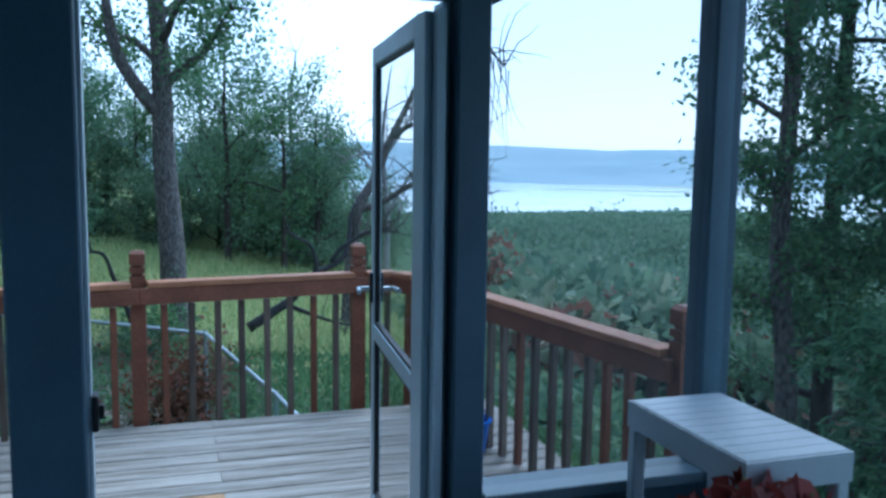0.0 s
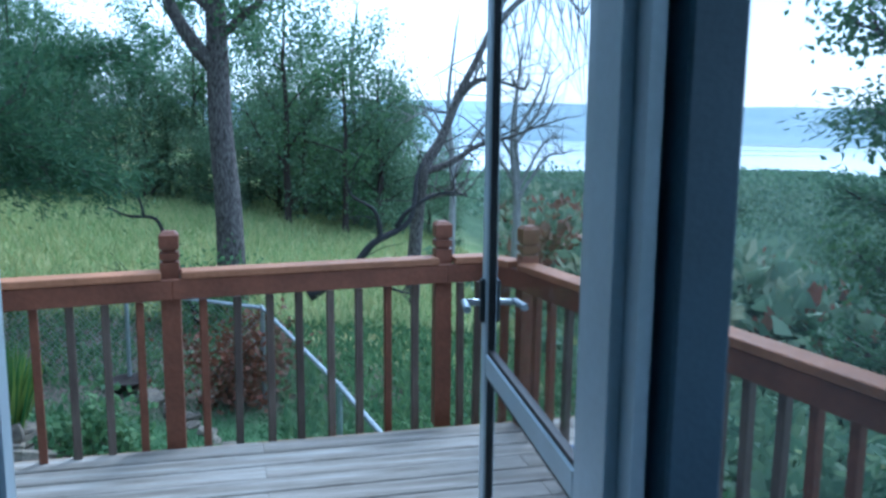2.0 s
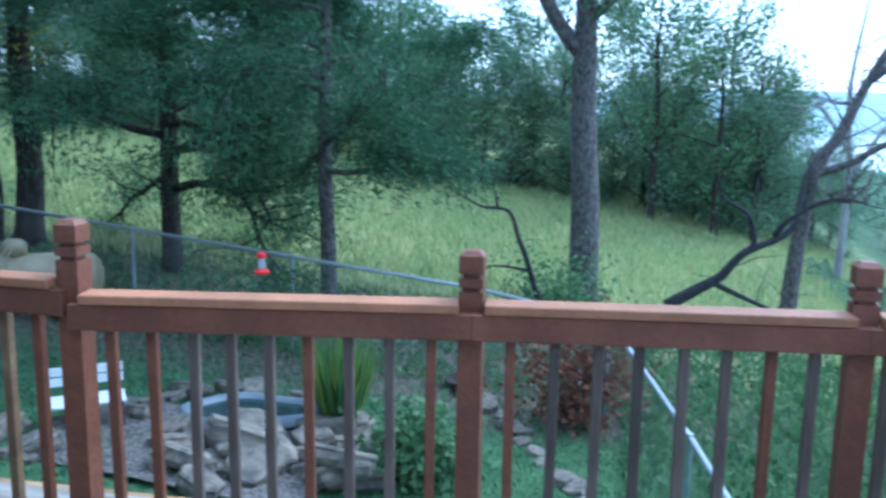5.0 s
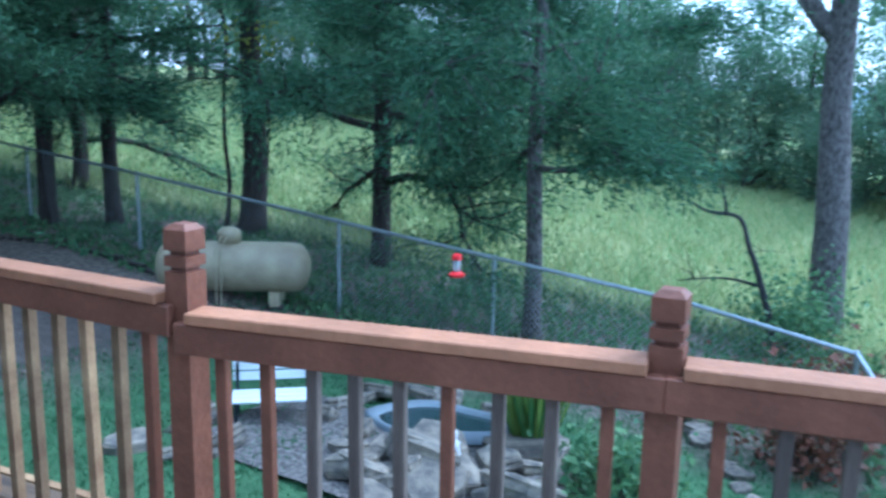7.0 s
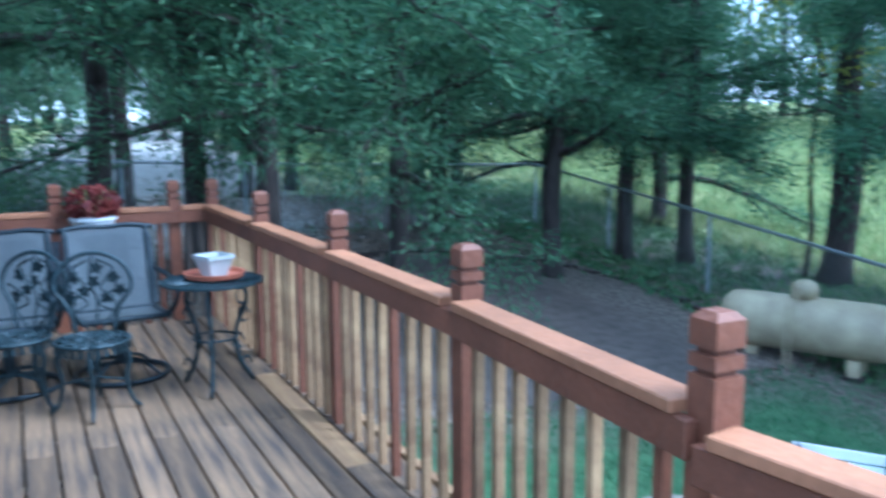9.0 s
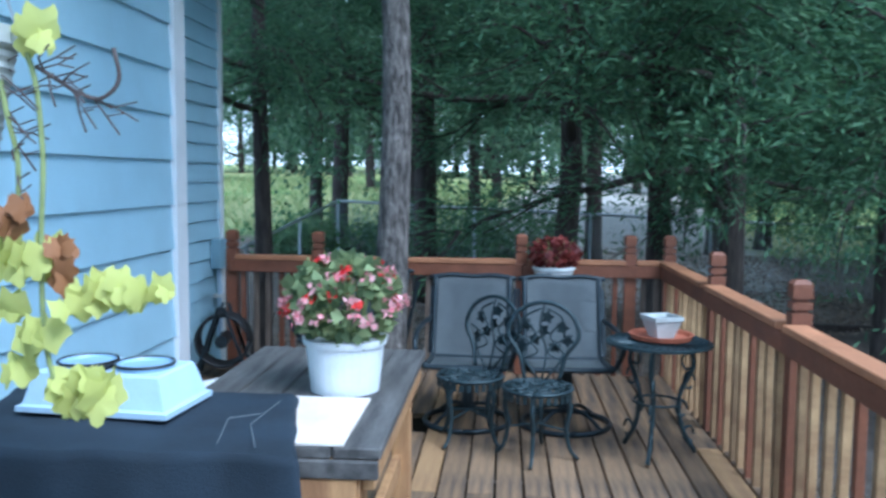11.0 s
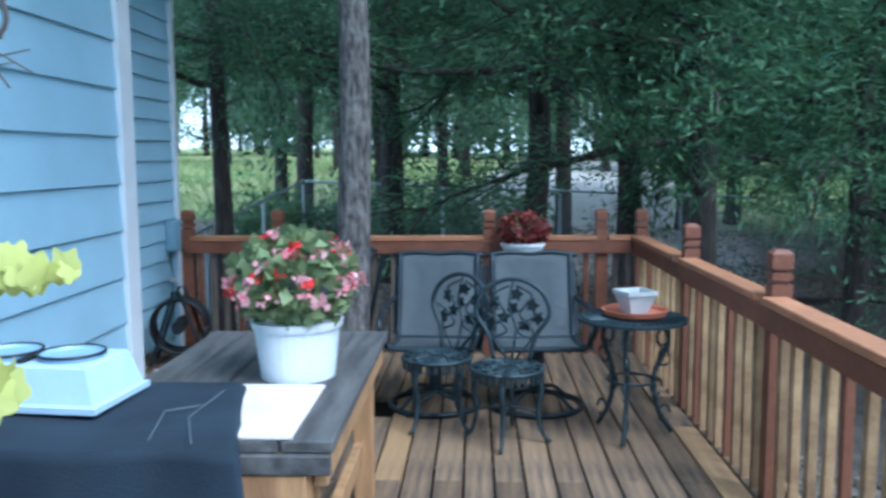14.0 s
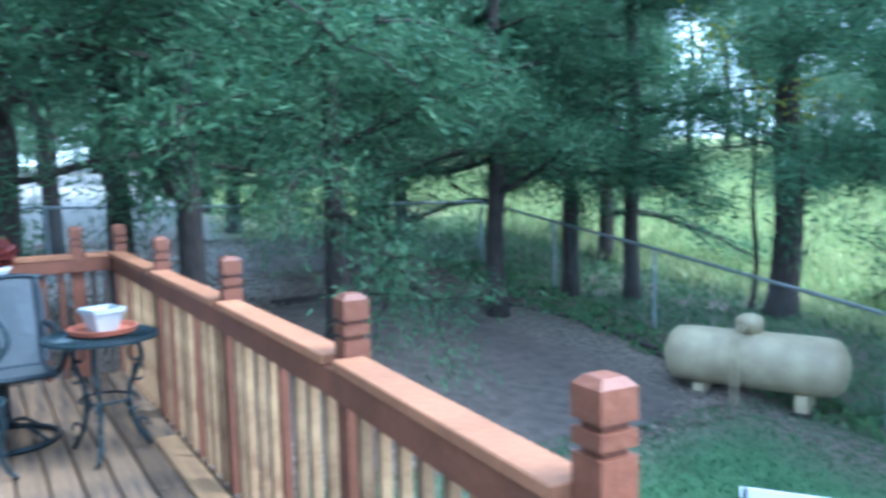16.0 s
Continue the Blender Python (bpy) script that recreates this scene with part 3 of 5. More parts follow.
part("door_post", boxmesh(0.86, PY0 - 0.02, -0.02, 1.045, PY1 - 0.03, 2.5, bevel=0.006), M_PORCH, porch, "dark grey-blue painted door post")
part("door_post", boxmesh(2.085, PY0 + 0.02, -0.02, 2.19, PY1 - 0.04, 2.5, bevel=0.006), M_PORCH, porch, "dark grey-blue painted door post")
part("door_stop", boxmesh(1.046, PY1 - 0.10, -0.01, 1.055, PY1 - 0.05, 2.10), M_ALU, porch)
for _k, (_a, _b) in enumerate(((2.032, 2.058), (2.005, 2.030))):
    part("door_jamb", boxmesh(_a, PY1 - 0.09 + 0.05 * _k, -0.01, _b, PY1 + 0.03 + 0.03 * _k, 2.09), M_ALU, porch)
part("door_jamb", boxmesh(2.060, PY1 - 0.038, -0.01, 2.15, PY1 + 0.05, 2.12), M_ALU, porch, "light grey metal door jamb")
part("header", boxmesh(0.84, PY0 + 0.01, 2.12, 2.22, PY1 - 0.03, 2.5), M_PORCH, porch)
part("threshold", boxmesh(1.056, 1.70, -0.012, 2.03, 1.89, 0.012), M_ALU, porch)
part("corner_post", boxmesh(2.99, 1.76, -0.02, 3.10, 1.87, 2.5, bevel=0.006), M_PORCH, porch, "dark grey-blue painted corner post")
part("knee_wall", boxmesh(2.191, 1.76, -0.2, 2.989, 1.84, 0.56), M_PORCH, porch)
part("sill", boxmesh(2.191, 1.72, 0.561, 2.989, 1.88, 0.60, bevel=0.004), M_SILL, porch)
part("knee_wall", boxmesh(3.02, -3.0, -0.2, 3.08, 1.739, 0.56), M_PORCH, porch)
part("sill", boxmesh(3.00, -3.0, 0.561, 3.10, 1.72, 0.60, bevel=0.004), M_PORCH, porch)
part("knee_wall", boxmesh(-0.30, 1.76, -0.2, 0.859, 1.84, 0.56), M_PORCH, porch)
part("sill", boxmesh(-0.30, 1.72, 0.561, 0.859, 1.88, 0.60, bevel=0.004), M_PORCH, porch)
for _q in ((2.191, 1.798, 2.989, 1.801), (-0.30, 1.798, 0.859, 1.801), (3.05, -3.0, 3.053, 1.739)):
    _s = part("insect_screen", boxmesh(_q[0], _q[1], 0.601, _q[2], _q[3], 2.42), M_SCREEN, porch)
    _s.visible_shadow = False
part("top_beam", boxmesh(2.191, 1.74, 2.42, 2.989, 1.87, 2.5), M_PORCH, porch)
part("top_beam", boxmesh(-0.30, 1.74, 2.42, 0.859, 1.87, 2.5), M_PORCH, porch)
part("top_beam", boxmesh(2.99, -3.0, 2.42, 3.10, 1.739, 2.5), M_PORCH, porch)
part("side_wall", boxmesh(-0.42, -3.0, -0.3, -0.301, 1.88, 2.5), M_SIDING, porch)
part("back_wall", boxmesh(-0.42, -3.12, -0.3, 3.18, -3.0, 2.5), M_SIDING, porch)
tagged(obj("porch_floor", boxmesh(-0.30, -3.0, -0.05, 3.08, 1.70, -0.012), M_FLOOR), "dark painted porch floor", "floor", kind="structure")
tagged(obj("porch_ceiling", boxmesh(-0.6, -3.2, 2.5, 3.35, 2.07, 2.6), M_PORCH), "dark porch ceiling", "ceiling", kind="structure")

# storm door, swung wide open
door = thing("door_1", (2.03, 1.925, 0.03), "open grey aluminium storm door with two glass panes", "door", turn=85.2, kind="structure")
_w, _h = 0.95, 2.07
for _n, _b in (("stile", (0, -0.016, 0, 0.062, 0.016, _h)), ("stile", (_w - 0.062, -0.016, 0, _w, 0.016, _h)), ("top_rail", (0.062, -0.016, _h - 0.075, _w - 0.062, 0.016, _h)), ("middle_rail", (0.062, -0.016, 0.845, _w - 0.062, 0.016, 0.91)), ("bottom_rail", (0.062, -0.016, 0, _w - 0.062, 0.016, 0.16))):
    part(_n, boxmesh(*_b, bevel=0.004), M_ALU, door)
for _z0, _z1 in ((0.16, 0.845), (0.91, _h - 0.075)):
    _p = part("glass_pane", boxmesh(0.062, -0.003, _z0, _w - 0.062, 0.003, _z1), M_GLASS, door)
    _p.visible_shadow = False
    for _f in ((0.062, -0.01, _z0, 0.075, 0.01, _z1), (_w - 0.075, -0.01, _z0, _w - 0.062, 0.01, _z1), (0.075, -0.01, _z0, _w - 0.075, 0.01, _z0 + 0.013), (0.075, -0.01, _z1 - 0.013, _w - 0.075, 0.01, _z1)):
        part("gasket", boxmesh(*_f), M_BLACK, door)
_hd = part("door_handle", boxmesh(_w - 0.05, -0.03, 1.0, _w - 0.02, 0.03, 1.13, bevel=0.006), M_BLACKFRAME, door)
part("lever", tubemesh([(_w - 0.035, 0.03, 1.06), (_w - 0.035, 0.075, 1.06), (_w - 0.13, 0.085, 1.06)], 0.011), M_STEEL, _hd)
part("lever", tubemesh([(_w - 0.035, -0.03, 1.06), (_w - 0.035, -0.075, 1.06), (_w - 0.12, -0.085, 1.06)], 0.011), M_STEEL, _hd)
for _z in (0.25, 1.0, 1.78):
    part("hinge", tubemesh([(-0.008, 0.0, _z - 0.045), (-0.008, 0.0, _z + 0.045)], 0.011), M_STEEL, door)
latch = thing("door_latch", (1.066, 1.78, 0.95), "small black latch plate on the door post", "latch")
part("plate", boxmesh(-0.01, -0.03, -0.05, 0.006, 0.03, 0.05, bevel=0.003), M_BLACK, latch)
part("strike", boxmesh(0.006, -0.012, -0.02, 0.02, 0.012, 0.02, bevel=0.003), M_BLACK, latch)

# plastic side table in the porch
st = thing("side_table", (2.86, 1.42, -0.012), "white plastic side table with a slatted top", "table")
_n = 10
for _i in range(_n):
    part("top_slat", boxmesh(-0.17, -0.29 + 0.58 * _i / _n, 0.868, 0.17, -0.29 + 0.58 * (_i + 0.96) / _n, 0.888, bevel=0.002), M_SHADEPLASTIC, st)
for _b in ((-0.175, -0.30, 0.80, 0.175, -0.288, 0.884), (-0.175, 0.288, 0.80, 0.175, 0.30, 0.884), (-0.175, -0.287, 0.80, -0.163, 0.287, 0.884), (0.163, -0.287, 0.80, 0.175, 0.287, 0.884)):
    part("apron", boxmesh(*_b), M_SHADEPLASTIC, st)
for _x in (-0.155, 0.155):
    for _yy in (-0.27, 0.27):
        part("leg", boxmesh(_x - 0.022, _yy - 0.022, 0, _x + 0.022, _yy + 0.022, 0.80, bevel=0.006), M_SHADEPLASTIC, st)


# ---- furniture on the deck ----
def cafe_chair(at, turn, label):
    """Cast-iron bistro chair: round pierced seat, arched back with vine leaves, four cabriole legs. Faces its own +x."""
    c = thing("bistro_chair", at, label, "chair", "cast-iron chairs on the deck", turn)
    for r, z in ((0.195, 0.405), (0.145, 0.408), (0.09, 0.41), (0.04, 0.411)):
        part("seat_ring", tubemesh([(r * math.cos(2 * math.pi * k / 24), r * math.sin(2 * math.pi * k / 24), z) for k in range(25)], 0.012 if r > 0.19 else 0.009, 6), M_IRON, c, smooth=True)
    for k in range(12):
        a = 2 * math.pi * k / 12
        part("seat_spoke", tubemesh(smooth_line([(0.04 * math.cos(a), 0.04 * math.sin(a), 0.41), (0.12 * math.cos(a + 0.25), 0.12 * math.sin(a + 0.25), 0.41), (0.195 * math.cos(a), 0.195 * math.sin(a), 0.406)], 3), 0.009, 5), M_IRON, c, smooth=True)
    bm = bmesh.new()
    for k in range(28):
        a = 2 * math.pi * k / 28
        box(bm, -0.002, -0.012, -0.05, 0.004, 0.012, 0.0, Matrix.Translation((0.193 * math.cos(a), 0.193 * math.sin(a), 0.40)) @ pose(0, 0, 0, 0, 0, math.degrees(a)))
    part("seat_skirt", bm, M_IRON, c)
    arch = smooth_line([(-0.17, -0.10, 0.41), (-0.185, -0.135, 0.55), (-0.205, -0.205, 0.66), (-0.22, -0.175, 0.77), (-0.235, -0.09, 0.835), (-0.24, 0, 0.855), (-0.235, 0.09, 0.835), (-0.22, 0.175, 0.77), (-0.205, 0.205, 0.66), (-0.185, 0.135, 0.55), (-0.17, 0.10, 0.41)], 5)
    part("back_frame", tubemesh(arch, 0.013, 8), M_IRON, c, smooth=True)
    bm = bmesh.new()
    rng = random.Random(5)
    for s in (-1, 1):
        tube(bm, smooth_line([(-0.175, s * 0.03, 0.42), (-0.195, s * 0.12, 0.56), (-0.215, s * 0.04, 0.66), (-0.23, s * 0.11, 0.76), (-0.238, s * 0.02, 0.82)], 5), 0.007, 6)
        tube(bm, smooth_line([(-0.185, s * 0.10, 0.53), (-0.195, s * 0.03, 0.57), (-0.205, s * 0.09, 0.63), (-0.21, s * 0.17, 0.67)], 5), 0.006, 6)
    tube(bm, smooth_line([(-0.175, 0, 0.41), (-0.2, 0.02, 0.58), (-0.22, -0.02, 0.7), (-0.24, 0, 0.85)], 4), 0.007, 6)
    part("back_vines", bm, M_IRON, c, smooth=True)
    for y, z in ((-0.10, 0.72), (0.02, 0.77), (0.11, 0.71), (-0.05, 0.64), (0.07, 0.60), (-0.12, 0.60), (0.0, 0.69), (0.14, 0.64)):
        bm = bmesh.new()
        vs = [bm.verts.new((0, 0.042 * (1.0 if k % 2 else 0.55) * math.sin(2 * math.pi * k / 10), 0.045 * (1.0 if k % 2 else 0.6) * math.cos(2 * math.pi * k / 10))) for k in range(10)]
        f = bm.faces.new(vs)
        bmesh.ops.solidify(bm, geom=[f], thickness=0.008)
        bmesh.ops.transform(bm, matrix=pose(-0.215 - (z - 0.65) * 0.11, y, z, rng.uniform(-40, 40), 0, rng.uniform(-15, 15)), verts=bm.verts)
        part("vine_leaf", bm, M_IRON, c)
    for k in range(4):
        a = math.radians(90 * k)
        ca, sa = math.cos(a), math.sin(a)
        pts = smooth_line([(0.13 * ca, 0.13 * sa, 0.40), (0.185 * ca, 0.185 * sa, 0.31), (0.165 * ca, 0.165 * sa, 0.18), (0.19 * ca, 0.19 * sa, 0.06), (0.235 * ca, 0.235 * sa, 0.012)], 4)
        part("leg", tubemesh(pts, [0.018 - 0.008 * i / (len(pts) - 1) for i in range(len(pts))], 7), M_IRON, c, smooth=True)
    bm = bmesh.new()
    for k in range(2):
        a = math.radians(90 * k)
        tube(bm, [(0.165 * math.cos(a), 0.165 * math.sin(a), 0.17), (0, 0, 0.20), (-0.165 * math.cos(a), -0.165 * math.sin(a), 0.17)], 0.007, 6)
    part("stretcher", bm, M_IRON, c)
    return c


cafe_chair((-3.88, 3.41, 0), -10, "dark cast-iron bistro chair with a vine-leaf back")
cafe_chair((-4.13, 3.02, 0), -38, "dark cast-iron bistro chair beside its twin")

tb = thing("bistro_table", (-3.97, 4.09, 0), "round dark cast-iron bistro table with scrolled legs", "table")
tb.scale = (0.94, 0.94, 1.04)
bm = lathe([(0.02, 0.624), (0.29, 0.622), (0.315, 0.628), (0.315, 0.640), (0.28, 0.644), (0.02, 0.645)], 36)
part("tabletop", bm, M_IRON, tb, smooth=False)
bm = bmesh.new()
for k in range(40):
    a = 2 * math.pi * k / 40
    tube(bm, [(0.10 * math.cos(a), 0.10 * math.sin(a), 0.648), (0.20 * math.cos(a + 0.12), 0.20 * math.sin(a + 0.12), 0.650), (0.29 * math.cos(a), 0.29 * math.sin(a), 0.648)], 0.005, 5)
part("lattice", bm, M_IRON, tb)
for k in range(3):
    a = math.radians(100 + 120 * k)
    ca, sa = math.cos(a), math.sin(a)
    pts = smooth_line([(0.19 * ca, 0.19 * sa, 0.622), (0.22 * ca, 0.22 * sa, 0.50), (0.14 * ca, 0.14 * sa, 0.34), (0.16 * ca, 0.16 * sa, 0.16), (0.25 * ca, 0.25 * sa, 0.02)], 5)
    lg = part("leg", tubemesh(pts, 0.015, 7), M_IRON, tb, smooth=True)
    bm = bmesh.new()
    for r0, z0, s in ((0.20, 0.42, 1), (0.15, 0.27, -1), (0.21, 0.12, 1), (0.18, 0.53, -1)):
        tube(bm, [((r0 + 0.035 * math.cos(t)) * ca - s * 0.01 * sa, (r0 + 0.035 * math.cos(t)) * sa + s * 0.01 * ca, z0 + 0.045 * math.sin(t)) for t in [0.6 * q for q in range(10)]], 0.008, 5)
    part("scroll", bm, M_IRON, lg)
part("stretcher_ring", tube(bmesh.new(), [(0.14 * math.cos(2 * math.pi * k / 20), 0.14 * math.sin(2 * math.pi * k / 20), 0.31) for k in range(21)], 0.007, 6), M_IRON, tb)

sau = tagged(obj("plant_saucer", lathe([(0.13, 0), (0.165, 0.006), (0.178, 0.035), (0.168, 0.035), (0.155, 0.012), (0.02, 0.010)], 32), M_TERRA), "terracotta saucer on the bistro table", "saucer")
sau.location = (-3.96, 4.10, 0.681)
pt = thing("flower_pot", (-3.96, 4.10, 0.693), "small pale square stoneware pot on its saucer", "pot", turn=20)
pt.scale = (0.82, 0.82, 0.85)
bm = bmesh.new()
_r = [(0.062, 0), (0.098, 0.115), (0.106, 0.117), (0.108, 0.145), (0.096, 0.145), (0.090, 0.12), (0.058, 0.02)]
_rings = [[bm.verts.new((sx * r, sy * r, z)) for sx, sy in ((-1, -1), (1, -1), (1, 1), (-1, 1))] for r, z in _r]
for _a, _b in zip(_rings, _rings[1:]):
    for k in range(4):
        bm.faces.new((_a[k], _a[(k + 1) % 4], _b[(k + 1) % 4], _b[k]))
bm.faces.new(_rings[0][::-1])
bm.faces.new(_rings[-1])
part("pot_body", bm, M_STONEPOT, pt)
part("soil", boxmesh(-0.088, -0.088, 0.10, 0.088, 0.088, 0.115), M_SOIL, pt)


def sling_chair(at, turn, label):
    """Swivel patio chair: sling back and seat in a dark tube frame on a ring base. Faces its own +x."""
    c = thing("patio_chair", at, label, "chair", "sling patio chairs", turn)
    bm = bmesh.new()
    prof = smooth_line([(-0.36, 0, 0.97), (-0.28, 0, 0.70), (-0.20, 0, 0.47), (-0.14, 0, 0.42), (0.10, 0, 0.43), (0.27, 0, 0.45)], 5)
    rows = [[bm.verts.new((p.x - 0.012 * math.cos(3.14 * v / 0.5), v, p.z)) for v in (-0.25, -0.12, 0, 0.12, 0.25)] for p in prof]
    for a, b in zip(rows, rows[1:]):
        for k in range(4):
            bm.faces.new((a[k], a[k + 1], b[k + 1], b[k]))
    bmesh.ops.solidify(bm, geom=bm.faces[:], thickness=0.008)
    part("sling", bm, M_SLING, c, smooth=True)
    for s in (-1, 1):
        part("side_tube", tubemesh([(p.x, s * 0.265, p.z) for p in prof], 0.020, 8), M_BLACKFRAME, c, smooth=True)
        part("side_slat", boxmesh(-0.012, s * 0.30 - 0.012, 0.46, 0.012, s * 0.30 + 0.012, 0.95, pose(-0.14, 0, -0.02, 0, -18, 0)), M_BLACKFRAME, c)
        part("arm", tubemesh(smooth_line([(-0.27, s * 0.29, 0.68), (-0.05, s * 0.33, 0.66), (0.22, s * 0.33, 0.64), (0.30, s * 0.32, 0.56), (0.22, s * 0.29, 0.44)], 4), 0.017, 8), M_BLACKFRAME, c, smooth=True)
    part("top_bar", tubemesh(smooth_line([(-0.36, -0.31, 0.965), (-0.375, -0.15, 0.985), (-0.38, 0, 0.975), (-0.375, 0.15, 0.985), (-0.36, 0.31, 0.965)], 4), 0.017, 8), M_BLACKFRAME, c, smooth=True)
    part("front_bar", tubemesh([(0.27, -0.265, 0.44), (0.27, 0.265, 0.44)], 0.018), M_BLACKFRAME, c)
    part("seat_bar", tubemesh([(-0.16, -0.265, 0.42), (-0.16, 0.265, 0.42)], 0.018), M_BLACKFRAME, c)
    part("pedestal", tubemesh([(0.03, 0, 0.10), (0.03, 0, 0.42)], [0.045, 0.035]), M_BLACKFRAME, c)
    c.scale = (0.95, 0.95, 0.93)
    part("base_ring", tube(bmesh.new(), [(0.03 + 0.29 * math.cos(2 * math.pi * k / 28), 0.29 * math.sin(2 * math.pi * k / 28), 0.022) for k in range(29)], 0.018, 7), M_BLACKFRAME, c, smooth=True)
    for k in range(4):
        a = math.radians(45 + 90 * k)
        part("base_spoke", tubemesh(smooth_line([(0.03, 0, 0.13), (0.03 + 0.16 * math.cos(a), 0.16 * math.sin(a), 0.11), (0.03 + 0.29 * math.cos(a), 0.29 * math.sin(a), 0.03)], 4), 0.014, 6), M_BLACKFRAME, c)
    return c


sling_chair((-4.56, 3.62, 0), 3, "dark-framed swivel patio chair with grey sling seat")
sling_chair((-4.56, 2.99, 0), -2, "dark-framed swivel patio chair with grey sling seat")
sling_chair((-5.1, 2.12, 0), -35, "dark-framed swivel patio chair half hidden behind the tree")

# work bench with flower pot and tile
wb = thing("wooden_bench", (-0.09, 0.065, 0), "rough wooden potting bench with a weathered top", "bench")
for _i, (_a, _b) in enumerate(((1.98, 2.13), (2.135, 2.30), (2.305, 2.47), (2.475, 2.62), (2.625, 2.775))):
    part("top_plank", boxmesh(-3.09, _a, 0.712, -1.58, _b, 0.75, bevel=0.005), M_BENCHW, wb, "weathered grey plank")
for _b in ((-3.07, 2.715, 0.61, -1.60, 2.755, 0.711), (-3.07, 2.0, 0.61, -1.60, 2.04, 0.711), (-1.625, 2.045, 0.53, -1.588, 2.71, 0.711), (-3.07, 2.045, 0.61, -3.03, 2.71, 0.711)):
    part("apron", boxmesh(*_b, bevel=0.004), M_BENCHN, wb, "raw yellow timber")
for _x in (-3.06, -1.72):
    for _yy in (2.05, 2.625):
        part("leg", boxmesh(_x, _yy, 0, _x + 0.09, _yy + 0.088, 0.61, bevel=0.005), M_BENCHN, wb)
part("front_edge", boxmesh(-1.586, 1.99, 0.655, -1.562, 2.77, 0.712, bevel=0.004), M_BENCHW, wb, "dark weathered edge board")
part("front_plank", boxmesh(-1.587, 2.05, 0.565, -1.570, 2.70, 0.652, bevel=0.004), M_BENCHN, wb)
part("front_plank", boxmesh(-1.587, 2.05, 0.475, -1.572, 2.70, 0.561, bevel=0.004), M_BENCHN, wb)
part("brace", boxmesh(-3.0, 2.63, 0.18, -1.70, 2.67, 0.27, bevel=0.004), M_BENCHN, wb)
tl = tagged(obj("ceramic_tile", boxmesh(-2.21, 2.30, 0.751, -1.67, 2.725, 0.765, bevel=0.003), M_TILE), "pale square slab lying on the wooden bench", "tile")


def bloom(name, at, label, category, pot_prof, pot_mat, radius, height, leaf_m, flowers, leaves, seed, leaf=0.05):
    """A potted plant: turned pot with soil, stems, leaves and flower heads."""
    rng = np.random.default_rng(seed)
    c = thing(name, at, label, category)
    part("pot_body", lathe(pot_prof, 32), pot_mat, c, smooth=False)
    rim, top = pot_prof[-1][0], max(p[1] for p in pot_prof)
    part("soil", lathe([(0.01, top - 0.05), (rim * 0.95, top - 0.05), (rim * 0.95, top - 0.025), (0.01, top - 0.02)], 20), M_SOIL, c)
    bm = bmesh.new()
    for k in range(16):
        a, r = rng.uniform(0, 6.28), radius * rng.uniform(0.3, 0.9)
        tube(bm, [(0.3 * r * math.cos(a), 0.3 * r * math.sin(a), top - 0.03), (0.7 * r * math.cos(a), 0.7 * r * math.sin(a), top + 0.5 * height), (r * math.cos(a), r * math.sin(a), top + height * rng.uniform(0.6, 0.95))], 0.004, 5)
    part("stems", bm, M_VINESTEM, c)
    u = rng.normal(size=(leaves, 3))
    u /= np.linalg.norm(u, axis=1, keepdims=True)
    u *= rng.uniform(0.55, 1.0, (leaves, 1)) ** 0.5
    cen = u * np.array([radius, radius, height * 0.55]) + np.array([0, 0, top + height * 0.42])
    cen[:, 2] = np.maximum(cen[:, 2], top - 0.02)
    cards("leaves", cen, u + rng.normal(size=u.shape) * 0.7, leaf, leaf * 0.85, leaf_m, c, seed)
    for m, n, size in flowers:
        heads = rng.normal(size=(n, 3))
        heads /= np.linalg.norm(heads, axis=1, keepdims=True)
        heads[:, 2] = np.abs(heads[:, 2]) * 1.1 - 0.25
        hc = heads * np.array([radius, radius, height * 0.6]) * 1.02 + np.array([0, 0, top + height * 0.42])
        cen = np.repeat(hc, 7, 0) + rng.normal(size=(n * 7, 3)) * size * 0.35
        cards("flowers", cen, rng.normal(size=cen.shape), size, size * 0.8, m, c, seed + 1)
    return c


_big = [(0.122, 0), (0.132, 0.004), (0.152, 0.185), (0.162, 0.187), (0.166, 0.212), (0.155, 0.213)]
bloom("potted_begonia", (-2.37, 2.60, 0.751), "white plastic pot of red and pink flowering begonias", "plant", _big, M_PLASTIC, 0.235, 0.33, M_BEGLEAF, ((M_BEGRED, 22, 0.028), (M_BEGPINK, 34, 0.034)), 560, 11, 0.062)
bloom("rail_planter", (-5.80, 3.60, 0.74), "white planter with dark red foliage by the railing", "plant", [(0.11, 0), (0.115, 0.004), (0.16, 0.13), (0.17, 0.132), (0.17, 0.15), (0.155, 0.15)], M_PLASTIC, 0.20, 0.24, M_DARKRED, (), 420, 12, 0.06)
_hook = part("hanger", tubemesh([(-0.13, 0, 0.14), (-0.16, 0, 0.145), (-0.19, 0, 0.12)], 0.008), M_STEEL, bpy.data.objects["rail_planter"])
bloom("porch_flower_pot", (2.66, 1.0, -0.012), "dark pot of red flowers standing in the porch", "plant", [(0.13, 0), (0.14, 0.004), (0.18, 0.36), (0.19, 0.362), (0.19, 0.39), (0.175, 0.39)], M_EDGE, 0.26, 0.28, M_DARKRED, ((M_BEGRED, 5, 0.025),), 420, 13, 0.06)

bpy.data.objects["porch_flower_pot"].scale = (1.0, 1.0, 1.33)
# covered grill beside the bench
gc = thing("covered_grill", (0, 0, 0), "grill under a dark navy canvas cover", "grill cover")


